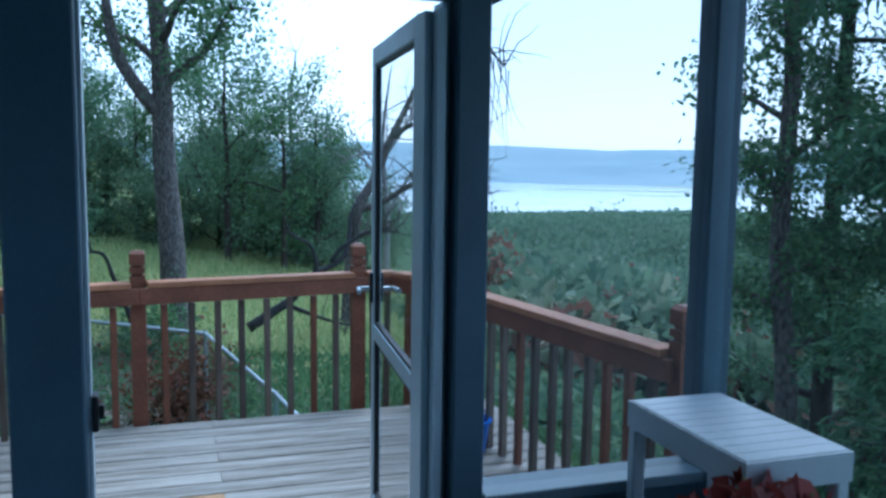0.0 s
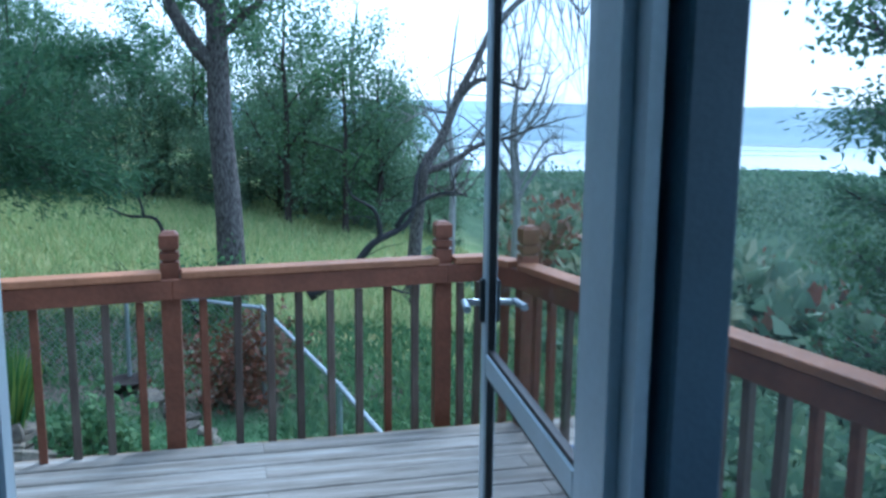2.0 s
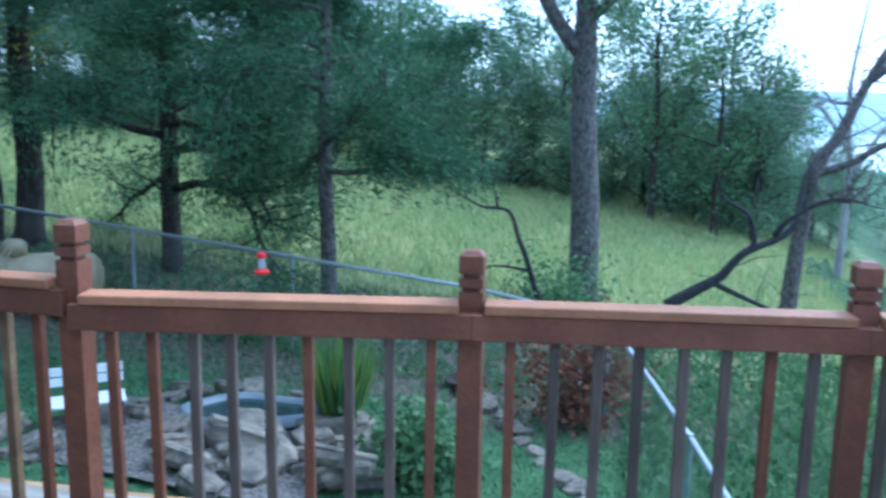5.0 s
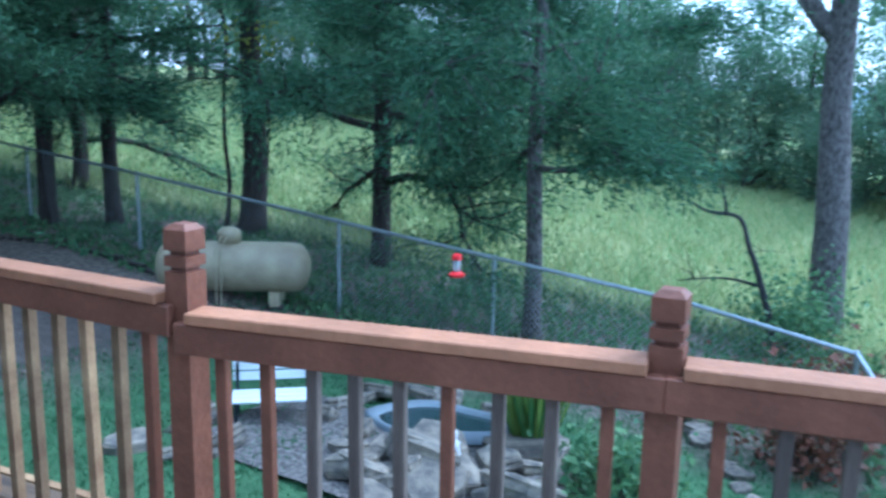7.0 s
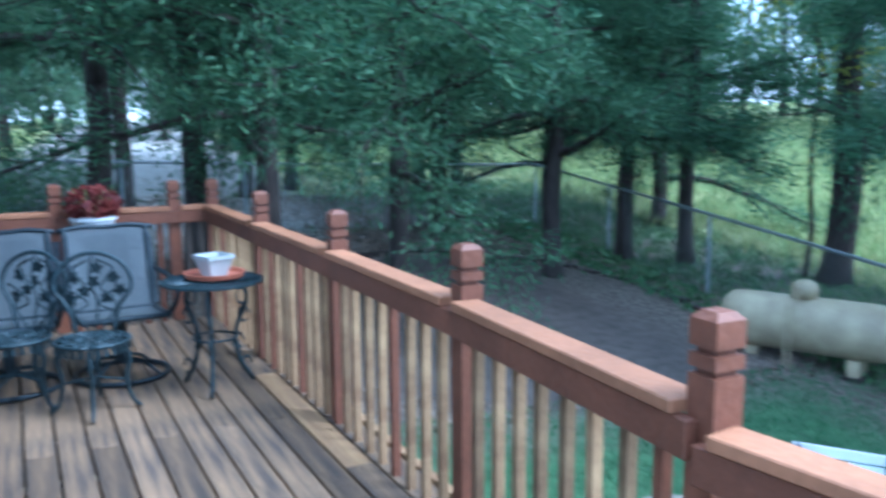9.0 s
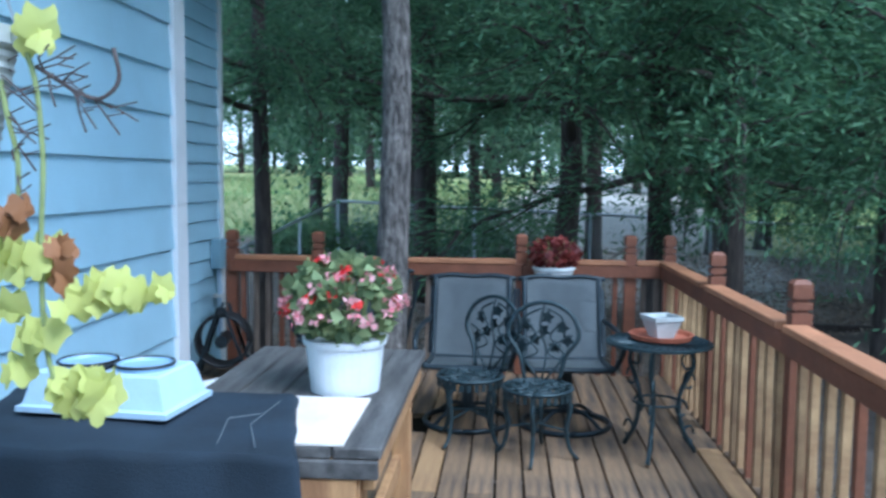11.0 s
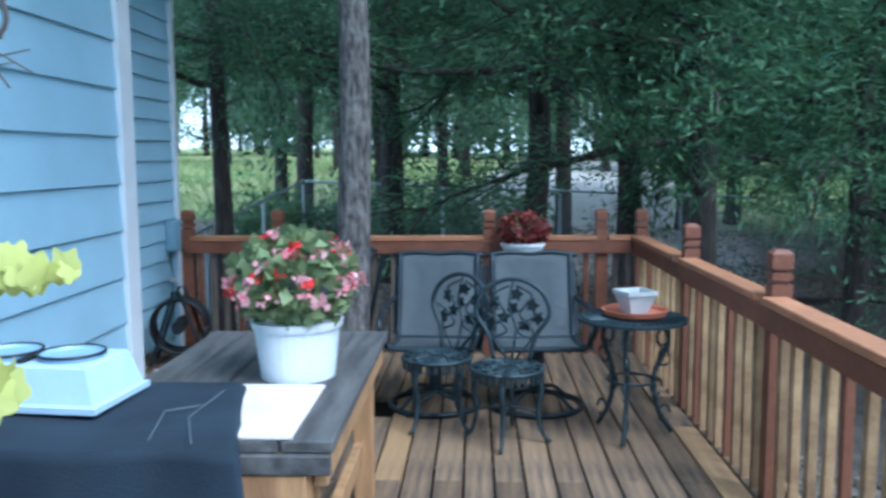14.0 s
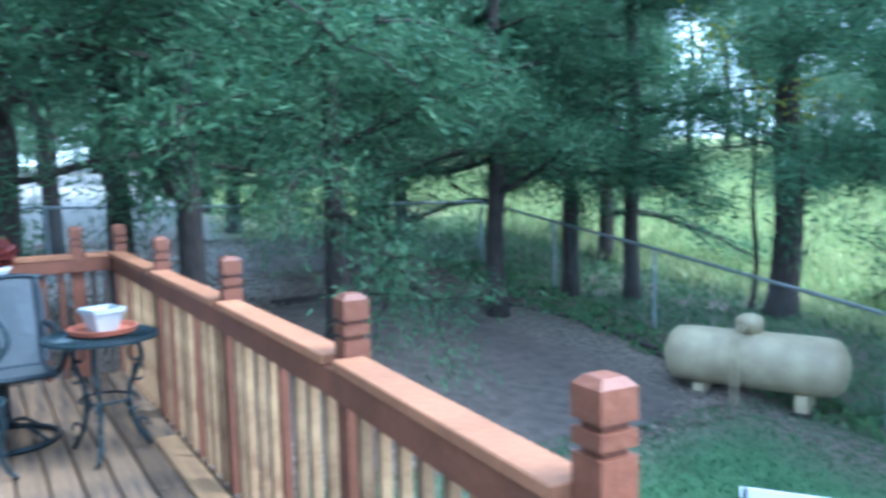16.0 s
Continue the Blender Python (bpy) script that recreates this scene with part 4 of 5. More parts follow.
def cover_mesh():
    bm = bmesh.new()
    nu, nv = 68, 52
    top = {}
    for i in range(nu + 1):
        for j in range(nv + 1):
            u, v = i / nu, j / nv
            # y across, x along; flat top in the middle, skirts at the rims
            xx = -2.20 + 0.78 * v
            yy = (1.33 + 0.24 * v) * (1 - u) + (2.48 + 0.20 * v) * u
            z = 0.785
            e = min(u / 0.03, (1 - u) / 0.03, v / 0.04, (1 - v) / 0.04)
            if e < 1:
                z -= (1 - e) ** 1.0 * 0.74
            z += 0.012 * noise.noise((xx * 4, yy * 4, 0))
            w = 0.03 * noise.noise((xx * 5, yy * 5, z * 2)) * (e < 1)
            top[i, j] = bm.verts.new((xx + w, yy + w, max(z, 0.02)))
    for i in range(nu):
        for j in range(nv):
            bm.faces.new((top[i, j], top[i, j + 1], top[i + 1, j + 1], top[i + 1, j]))
    return bm


_c = part("cover", cover_mesh(), M_COVER, gc, smooth=True)
for _pts in ([(-1.52, 2.38, 0.80), (-1.78, 2.33, 0.80), (-1.84, 2.42, 0.80)], [(-1.50, 2.50, 0.80), (-1.72, 2.42, 0.80), (-2.0, 2.44, 0.80)]):
    part("seam", tubemesh(_pts, 0.0015, 5), M_SLING, _c, "pale stitched seam")

fd = thing("pet_feeder", (-1.93, 1.89, 0.797), "pale blue raised plastic feeder with two bowls", "pet feeder", turn=84)
fd.scale = (0.78, 0.78, 0.92)
bm = bmesh.new()
_rings = [[bm.verts.new((sx * x, sy * y, z)) for sx, sy in ((-1, -1), (1, -1), (1, 1), (-1, 1))] for x, y, z in ((0.345, 0.215, 0), (0.345, 0.215, 0.02), (0.325, 0.195, 0.025), (0.285, 0.165, 0.135), (0.275, 0.155, 0.142))]
for _a, _b in zip(_rings, _rings[1:]):
    for k in range(4):
        bm.faces.new((_a[k], _a[(k + 1) % 4], _b[(k + 1) % 4], _b[k]))
bm.faces.new(_rings[0][::-1])
bm.faces.new(_rings[-1])
part("stand", bm, M_PALEBLUE, fd)
for _x in (-0.135, 0.135):
    _o = part("bowl", lathe([(0.125, 0.143), (0.130, 0.158), (0.122, 0.160), (0.112, 0.148), (0.09, 0.146), (0.01, 0.1455)], 30), M_BOWL, fd, "blue plastic bowl")
    _o.location = (_x, 0, 0)
    part("bowl_rim", tubemesh([(0.126 * math.cos(2 * math.pi * q / 28), 0.126 * math.sin(2 * math.pi * q / 28), 0.158) for q in range(29)], 0.006, 6), M_BLACK, _o, "dark rubber rim")
part("divider", boxmesh(-0.012, -0.14, 0.143, 0.012, 0.05, 0.156), M_BLACK, fd)

# blue tote and other small things on the deck
bt = thing("blue_tote", (2.86, 3.72, 0), "bright blue plastic tub on the deck", "tub", turn=12)
bt.scale = (0.8, 0.8, 0.7)
part("tub_body", lathe([(0.11, 0), (0.12, 0.004), (0.15, 0.24), (0.165, 0.242), (0.165, 0.262), (0.145, 0.262), (0.11, 0.02)], 24), M_BLUE, bt)
part("handle", tubemesh(smooth_line([(-0.16, 0, 0.25), (-0.12, 0.02, 0.33), (0, 0.03, 0.36), (0.12, 0.02, 0.33), (0.16, 0, 0.25)], 4), 0.006, 6), M_STEEL, bt)
hr = thing("hose_reel", (-5.62, 1.02, 0), "dark coiled garden hose on a reel", "hose reel", turn=10)
bm = bmesh.new()
for k in range(7):
    tube(bm, [(-0.09 + 0.03 * k, 0.20 * math.cos(2 * math.pi * q / 24), 0.29 + 0.20 * math.sin(2 * math.pi * q / 24)) for q in range(25)], 0.014, 6)
part("hose", bm, M_BLACK, hr, smooth=True)
for _x in (-0.13, 0.13):
    part("side_frame", tubemesh([(_x, -0.2, 0.015), (_x, -0.02, 0.56), (_x, 0.02, 0.56), (_x, 0.2, 0.015)], 0.013), M_BLACKFRAME, hr)
part("hub", tubemesh([(-0.13, 0, 0.29), (0.13, 0, 0.29)], 0.05), M_BLACKFRAME, hr)
wp = tagged(obj("white_pipe", tubemesh([(-5.35, 1.20, 0.04), (-5.10, 1.02, 0.04)], 0.038, 14), M_PLASTIC), "short white plastic pipe lying on the deck", "pipe")

# hanging planter with a trailing vine
hp = thing("hanging_planter", (-1.0, 1.93, 1.55), "pale ribbed hanging pot with a yellowing trailing vine", "hanging plant")
_prof = [(0.085, -0.03), (0.10, -0.01)]
for k in range(12):
    _prof += [(0.10 + 0.0052 * k, 0.0 + 0.026 * k), (0.105 + 0.0052 * k, 0.008 + 0.026 * k), (0.103 + 0.0052 * k, 0.021 + 0.026 * k)]
_prof += [(0.168, 0.315), (0.176, 0.32), (0.176, 0.36), (0.16, 0.36)]
part("pot_body", lathe(_prof, 32), M_STONEPOT, hp)
part("soil", lathe([(0.01, 0.31), (0.155, 0.31), (0.155, 0.34), (0.01, 0.342)], 20), M_SOIL, hp)
bm = bmesh.new()
for k in range(3):
    a = 2.1 * k
    tube(bm, [(0.17 * math.cos(a), 0.17 * math.sin(a), 0.34), (0, 0, 0.95)], 0.004, 5)
tube(bm, [(0, 0, 0.95), (0, 0, 1.60)], 0.004, 5)
part("hanger", bm, M_STEEL, hp)
_vines = [[(0.0, 0.21, 0.30), (0.0, 0.23, 0.22), (0.0, 0.24, 0.06), (0.0, 0.23, -0.12), (0.0, 0.23, -0.31), (0.0, 0.25, -0.44), (0.0, 0.28, -0.49)], [(0.0, 0.14, 0.28), (0.0, 0.16, 0.16), (0.0, 0.18, 0.07), (0.0, 0.18, -0.04)], [(0.0, 0.23, 0.27), (0.0, 0.28, 0.24), (0.0, 0.33, 0.21), (0.0, 0.38, 0.20), (0.0, 0.42, 0.24), (0.0, 0.41, 0.31)]]
bm = bmesh.new()
for _v in _vines[:2]:
    tube(bm, smooth_line(_v, 5), 0.006, 6)
part("vine_stem", bm, M_VINESTEM, hp)
bm = bmesh.new()
tube(bm, smooth_line(_vines[2], 5), 0.005, 6)
for k in range(26):
    a = smooth_line(_vines[1 + k % 2], 5)[k % 15]
    _d = Vector((random.Random(k + 3).uniform(-0.05, 0.05), random.Random(k + 4).uniform(-0.02, 0.10), random.Random(k + 5).uniform(-0.09, 0.05)))
    tube(bm, [a, a + _d * 0.6, a + _d + Vector((0, 0.01, -0.015))], 0.0025, 4)
    tube(bm, [a + _d * 0.6, a + _d * 0.8 + Vector((0, 0.03, 0.02))], 0.002, 4)
part("dry_stem", bm, M_TWIG, hp)


def lobed_leaf(size, rng):
    """A five-lobed ivy-like leaf, cupped, with thickness."""
    bm = bmesh.new()
    c = bm.verts.new((0, 0, 0.02 * size))
    ring = []
    for k in range(20):
        a = 2 * math.pi * k / 20
        r = size * (1.08, 0.95, 0.80, 0.93)[k % 4] * (0.7 if 9 <= k <= 11 else 1.0) * rng.uniform(0.93, 1.07)
        ring.append(bm.verts.new((r * math.cos(a), r * 0.85 * math.sin(a), -0.22 * r * r / size + rng.uniform(-0.07, 0.07) * size)))
    for k in range(20):
        bm.faces.new((c, ring[k], ring[(k + 1) % 20]))
    return bm


_rng = random.Random(21)
for _spot, _m, _n, _s, _sp in (((0.0, 0.09, -0.17), M_VINE, 14, 0.05, 0.055), ((0.0, 0.20, -0.16), M_VINE, 8, 0.05, 0.04), ((0.0, 0.04, -0.15), M_VINE, 7, 0.05, 0.04), ((0.0, 0.33, -0.24), M_VINE, 10, 0.045, 0.045), ((0.0, 0.43, -0.22), M_VINE, 8, 0.045, 0.035), ((0.0, 0.50, -0.23), M_VINE, 4, 0.034, 0.02), ((0.0, 0.14, -0.28), M_VINE, 3, 0.045, 0.03), ((0.0, 0.22, -0.34), M_VINE, 5, 0.05, 0.03), ((0.0, 0.18, -0.41), M_VINE, 3, 0.045, 0.03), ((0.0, 0.33, -0.46), M_VINE, 16, 0.052, 0.045), ((0.0, 0.26, -0.47), M_VINE, 4, 0.045, 0.02), ((0.0, 0.17, -0.04), M_DRYLEAF, 4, 0.036, 0.03), ((0.0, 0.15, -0.09), M_DRYLEAF, 3, 0.036, 0.02), ((0.0, 0.27, -0.13), M_DRYLEAF, 5, 0.036, 0.03), ((0.0, 0.28, -0.20), M_DRYLEAF, 4, 0.036, 0.025), ((0.0, 0.23, 0.34), M_VINE, 5, 0.05, 0.04)):
    for k in range(_n):
        _l = part("vine_leaf", lobed_leaf(_s * _rng.uniform(0.7, 1.15), _rng), _m, hp, smooth=True)
        _l.matrix_basis = pose(*[c + _rng.uniform(-_sp, _sp) * (0.7 if q != 1 else 1.0) for q, c in enumerate(_spot)], _rng.uniform(-35, 35), _rng.uniform(55, 115), _rng.uniform(0, 75))


# ---- trees ----
def branch_pts(rng, start, direction, length, bend, steps=5, droop=0.0):
    pts, d = [Vector(start)], Vector(direction).normalized()
    for _ in range(steps):
        d = (d + Vector((rng.uniform(-bend, bend), rng.uniform(-bend, bend), rng.uniform(-bend, bend) - droop))).normalized()
        pts.append(pts[-1] + d * length / steps)
    return pts


def tree(name, x, y, height, radius, crown, bark, leaf, seed, label, lean=(0, 0), bare=0.35, limbs=14, leaves=9000, leaf_size=0.11, kind="broad", spread=0.75, category="tree", group="", droop=0.0):
    """A tapered, slightly crooked trunk with limbs and a crown of many small leaves. crown: reach of the limbs in metres."""
    rng = random.Random(seed)
    z0 = ground_z(x, y) - 0.1
    root = thing(name, (x, y, z0), label, category, group)
    top = Vector((lean[0], lean[1], height))
    wob = 0.05 if kind == "cedar" else 0.10
    tr = [Vector((top.x * t + wob * rng.uniform(-1, 1) * (0 < t < 1), top.y * t + wob * rng.uniform(-1, 1) * (0 < t < 1), height * t)) for t in [i / 7 for i in range(8)]]
    bm = bmesh.new()
    tr_s = smooth_line(tr, 3)
    tube(bm, tr_s, [radius * (1.25 if i == 0 else 1.0) * (1 - 0.86 * i / (len(tr_s) - 1)) for i in range(len(tr_s))], 12)
    part("trunk", bm, bark, root, smooth=True)
    tips, dirs = [], []
    for k in range(limbs):
        t = bare + (1 - bare) * (k + 0.5) / limbs * 0.97
        i = t * (len(tr_s) - 1)
        s = tr_s[int(i)].lerp(tr_s[min(int(i) + 1, len(tr_s) - 1)], i - int(i))
        a = 2.4 * k + rng.uniform(-0.5, 0.5)
        if kind == "cedar":
            reach = crown * (1 - 0.75 * (t - bare) / (1 - bare)) * rng.uniform(0.75, 1.15)
            d = (math.cos(a), math.sin(a), 0.15)
        else:
            reach = crown * (0.65 + 0.6 * math.sin(3.1 * (t - bare) / (1 - bare + 0.01))) * rng.uniform(0.7, 1.1)
            d = (math.cos(a), math.sin(a), 0.5 + 0.6 * t)
        pts = branch_pts(rng, s, d, reach, 0.22, 6, droop if droop else (0.06 if kind == "cedar" else 0.0))
        r0 = max(0.018, radius * (1 - t) * 0.55)
        bm = bmesh.new()
        tube(bm, pts, [r0 * (1 - 0.85 * i / 6) for i in range(7)], 6)
        for i in (2, 3, 4, 5, 6):
            for s_ in range(2):
                sub = branch_pts(rng, pts[i], (pts[i] - pts[i - 1]).normalized() + Vector((rng.uniform(-1, 1), rng.uniform(-1, 1), rng.uniform(-0.5, 0.6))), reach * 0.32, 0.3, 3, droop)
                tube(bm, sub, [r0 * 0.35, r0 * 0.25, r0 * 0.15, r0 * 0.08], 4, False)
                tips += sub[1:]
                dirs += [sub[-1] - sub[0]] * 3
            tips.append(pts[i])
            dirs.append(pts[i] - pts[i - 1])
        part("limb", bm, bark, root, smooth=True)
    if leaves:
        g = np.random.default_rng(seed)
        tp, dr = np.array([tuple(p) for p in tips]), np.array([tuple(d.normalized()) for d in dirs])
        idx = g.integers(0, len(tp), leaves)
        if kind == "cedar":
            cen = tp[idx] + g.normal(size=(leaves, 3)) * np.array([0.28, 0.28, 0.16]) * spread
            di = dr[idx] + g.normal(size=(leaves, 3)) * 0.55 + np.array([0, 0, -0.1])
            ob = cards("crown", cen, di, leaf_size * 1.25, leaf_size * 0.24, leaf, root, seed)
        else:
            cen = tp[idx] + g.normal(size=(leaves, 3)) * 0.34 * spread
            ob = cards("crown", cen, g.normal(size=(leaves, 3)) + np.array([0, 0, -0.3]), leaf_size, leaf_size * 0.7, leaf, root, seed)
    return root


_CED = "dark green cedar with shaggy drooping sprays"
# cedars and oak behind the back fence
tree("cedar_tree", -1.96, 12.45, 9.0, 0.12, 2.6, M_BARK, M_LEAF_CEDAR, 31, "cedar with a pale thin trunk behind the fence", bare=0.25, limbs=38, leaves=95000, kind="cedar", group="cedars", leaf_size=0.09)
tree("cedar_tree", -5.15, 14.2, 10.0, 0.17, 3.4, M_DARKBARK, M_LEAF_CEDAR, 32, _CED, bare=0.13, limbs=40, leaves=120000, kind="cedar", group="cedars", leaf_size=0.095)
_oak = tree("oak_tree", 1.37, 15.6, 12.0, 0.27, 3.4, M_BARK, M_LEAF_OAK, 33, "tall oak with a straight grey trunk", bare=0.38, limbs=20, leaves=22000, leaf_size=0.10, lean=(-0.5, 0))
part("limb", tubemesh(smooth_line([(-0.15, 0, 4.25), (-0.5, 0, 4.65), (-0.88, 0, 5.35), (-1.05, 0, 6.5), (-0.95, 0, 7.6)], 4), [0.15 - 0.006 * i for i in range(17)], 9), M_BARK, _oak, smooth=True)
tree("walnut_tree", -7.8, 14.3, 10.0, 0.24, 3.0, M_DARKBARK, M_LEAF_YEL, 34, "slim dark-trunked tree with yellowing leaves", bare=0.40, limbs=13, leaves=6000, leaf_size=0.12)
tree("sapling", -8.2, 14.1, 6.0, 0.045, 1.2, M_DARKBARK, M_LEAF_YEL, 35, "thin crooked sapling with few leaves", bare=0.5, limbs=6, leaves=900, leaf_size=0.11)
# cedars in the side yard
for _i, (_x, _y, _h, _r, _c, _b) in enumerate(((-9.7, 10.4, 9, 0.15, 2.5, 0.20), (-10.4, 12.3, 10, 0.15, 2.4, 0.2), (-9.75, 13.1, 10, 0.14, 2.3, 0.2), (-12.4, 9.8, 10, 0.18, 3.0, 0.17))):
    tree("cedar_tree", _x, _y, _h, _r, _c, M_DARKBARK, M_LEAF_CEDAR, 40 + _i, _CED, bare=_b, limbs=24, leaves=46000, kind="cedar", group="cedars", leaf_size=0.095)
_far_cedar = tree("cedar_tree", -12.2, 14.6, 9, 0.16, 2.8, M_DARKBARK, M_LEAF_CEDAR, 46, "dark green cedar in the wood beyond the fence", bare=0.1, limbs=26, leaves=42000, kind="cedar", group="cedars", leaf_size=0.1)
for _x, _y, _s in ((-14.6, 13.6, 1.0), (-16.2, 11.2, 1.1), (-18.0, 8.8, 1.1)):
    _c = copy_thing(_far_cedar, Matrix.Translation((_x, _y, ground_z(_x, _y) - 0.1)) @ pose(0, 0, 0, 0, 0, 61 * _x))
    _c.scale = (_s, _s, _s)
# cedars past the deck's end, boughs over the railing
for _i, (_x, _y, _h, _r, _c, _b) in enumerate(((-8.1, 3.85, 9, 0.15, 3.3, 0.30), (-10.4, 5.2, 10, 0.18, 3.4, 0.29), (-7.9, 5.5, 9, 0.15, 3.0, 0.22), (-12.0, 2.0, 10, 0.2, 3.4, 0.28), (-9.2, 7.6, 9, 0.15, 2.8, 0.18), (-8.8, 0.4, 9, 0.12, 2.8, 0.32), (-14.6, 0.2, 10, 0.17, 3.4, 0.27), (-15.4, 4.9, 10, 0.17, 3.4, 0.27))):
    tree("cedar_tree", _x, _y, _h, _r, _c, M_DARKBARK, M_LEAF_CEDAR, 50 + _i, _CED, bare=_b, limbs=26, leaves=46000, kind="cedar", group="cedars", leaf_size=0.095, droop=0.035)
# the trunk that rises through the deck
tree("deck_tree", -4.55, 2.50, 11.0, 0.125, 3.2, M_BARK, M_LEAF_CEDAR, 61, "rough grey tree trunk growing up through the deck", bare=0.40, limbs=22, leaves=40000, kind="cedar", leaf_size=0.11)
# trees by the porch, on the lake side
tree("lakeside_tree", 7.3, 6.5, 12.0, 0.13, 1.0, M_BARK, M_LEAF_OAK, 62, "tall dark tree beside the porch", bare=0.18, limbs=24, leaves=12000, leaf_size=0.08, spread=0.5)
tree("cedar_tree", 9.3, 8.0, 13.0, 0.15, 1.5, M_DARKBARK, M_LEAF_CEDAR, 66, "dark cedar on the slope beside the porch", bare=0.1, limbs=30, leaves=30000, kind="cedar", leaf_size=0.11)
tree("cedar_tree", 7.7, 4.7, 12.0, 0.18, 1.7, M_DARKBARK, M_LEAF_CEDAR, 63, "large dark cedar beside the porch", bare=0.12, limbs=30, leaves=46000, kind="cedar", leaf_size=0.12)
tree("oak_tree", 9.0, 6.8, 12.0, 0.15, 2.2, M_DARKBARK, M_LEAF_OAK, 64, "leaning dark oak on the slope", bare=0.15, limbs=22, leaves=16000, leaf_size=0.09, lean=(2.5, -0.5))


def deadwood(name, at, lines, material, label, seed, twigs=24, r0=0.12):
    """A bare tree made of one crooked stem and its limbs."""
    rng = random.Random(seed)
    z = ground_z(at[0], at[1]) - 0.1
    root = thing(name, (at[0], at[1], z), label, "dead tree")
    for k, ln in enumerate(lines):
        pts = smooth_line(ln, 5)
        r = r0 if k == 0 else r0 * 0.5
        part("trunk" if k == 0 else "limb", tubemesh(pts, [r * (1 - 0.75 * i / (len(pts) - 1)) for i in range(len(pts))], 8), material, root, smooth=True)
        bm = bmesh.new()
        for q in range(twigs):
            i = rng.randrange(len(pts) // 3, len(pts))
            t = branch_pts(rng, pts[i], (rng.uniform(-1, 1), rng.uniform(-1, 1), rng.uniform(-0.2, 1)), rng.uniform(0.4, 1.5) * r0 * 8, 0.4, 4)
            tube(bm, t, [r0 * 0.14, r0 * 0.11, r0 * 0.08, r0 * 0.05, r0 * 0.03], 4, False)
        if twigs:
            part("twig_spray", bm, material, root)
    return root


# leaning snag and a black, twisted dead limb behind the railing corner
_snag = deadwood("dead_tree", (4.9, 17.0), [[(0, 0, 0), (0.05, 0, 1.2), (0.22, 0, 2.75), (0.6, 0.1, 3.4), (1.0, 0.2, 4.3), (1.6, 0.3, 5.45), (2.4, 0.4, 7.2)], [(0.22, 0, 2.75), (0.75, -0.1, 2.95), (1.3, -0.2, 3.3), (1.9, -0.2, 3.45), (2.6, -0.2, 3.7)], [(0.1, 0, 2.2), (0.6, -0.1, 2.32), (1.1, -0.1, 2.3)], [(1.0, 0.2, 4.3), (1.5, 0.1, 4.6), (2.3, 0, 4.4)], [(1.6, 0.3, 5.45), (2.3, 0.2, 6.2), (3.0, 0, 6.3), (3.5, 0, 5.9)]], M_BARK, "grey leaning dead tree with bare limbs", 71, 18, 0.16)
_rng = random.Random(77)
for _k in range(26):  # thin bare twigs that hang from the highest limb
    _t = _k / 25
    _p = Vector((1.9 + 1.7 * _t, 0.2 - 0.2 * _t, 5.75 + 0.5 * math.sin(3.0 * _t)))
    part("hanging_twig", tubemesh(branch_pts(_rng, _p, (_rng.uniform(-0.2, 0.3), _rng.uniform(-0.2, 0.2), -1), _rng.uniform(1.0, 2.4), 0.16, 7), [0.016, 0.013, 0.011, 0.009, 0.008, 0.006, 0.005, 0.004], 4), M_BARK, _snag)
deadwood("dead_tree", (3.0, 16.0), [[(-0.25, 0, 0.35), (0.3, 0, 0.7), (0.6, 0, 0.9), (0.95, 0, 1.32), (1.67, 0.2, 1.7), (1.9, 0.6, 2.5), (2.1, 0.9, 2.75)], [(1.0, 0, 1.35), (1.08, 0, 1.52), (0.95, 0, 1.95), (0.56, 0, 2.2), (0.44, 0, 2.55)], [(0.45, 0, 0.8), (0.9, 0, 0.6), (1.4, 0, 0.4), (1.8, 0, 0.3)], [(1.4, 0.1, 1.6), (1.6, 0, 1.9), (2.1, 0, 2.2), (2.5, 0, 2.25)]], M_DEADWOOD, "black twisted dead limb leaning over the meadow", 72, 4, 0.11)
deadwood("dead_tree", (-0.3, 14.2), [[(1.15, 0, 0.1), (0.85, 0, 1.06), (0.71, 0, 1.4), (0.56, 0, 1.78), (0.15, 0, 1.84), (-0.13, 0, 1.98)], [(0.4, 0, 1.8), (0.35, 0, 2.05), (0.31, 0, 2.25)], [(0.9, 0, 0.9), (0.4, 0, 0.95), (-0.2, 0, 0.85)]], M_DEADWOOD, "fallen black dead branch in the meadow", 73, 6, 0.05)
for _i, (_x, _y, _h) in enumerate(((5.2, 27, 7), (9.5, 24, 7), (7.0, 22, 6.5), (8.4, 21, 6))):
    deadwood("bare_tree", (_x, _y), [[(0, 0, 0), (0.05, 0, _h * 0.4), (-0.1, 0, _h * 0.7), (0.1, 0, _h)], [(0, 0, _h * 0.4), (0.8, 0, _h * 0.6), (1.3, 0, _h * 0.62)], [(0, 0, _h * 0.5), (-0.7, 0, _h * 0.65), (-1.2, 0.2, _h * 0.62)], [(-0.05, 0, _h * 0.65), (0.6, 0, _h * 0.8), (0.9, 0, _h * 0.95)]], M_PALEBARK, "pale bare tree standing at the wood's edge", 80 + _i, 20, 0.11)

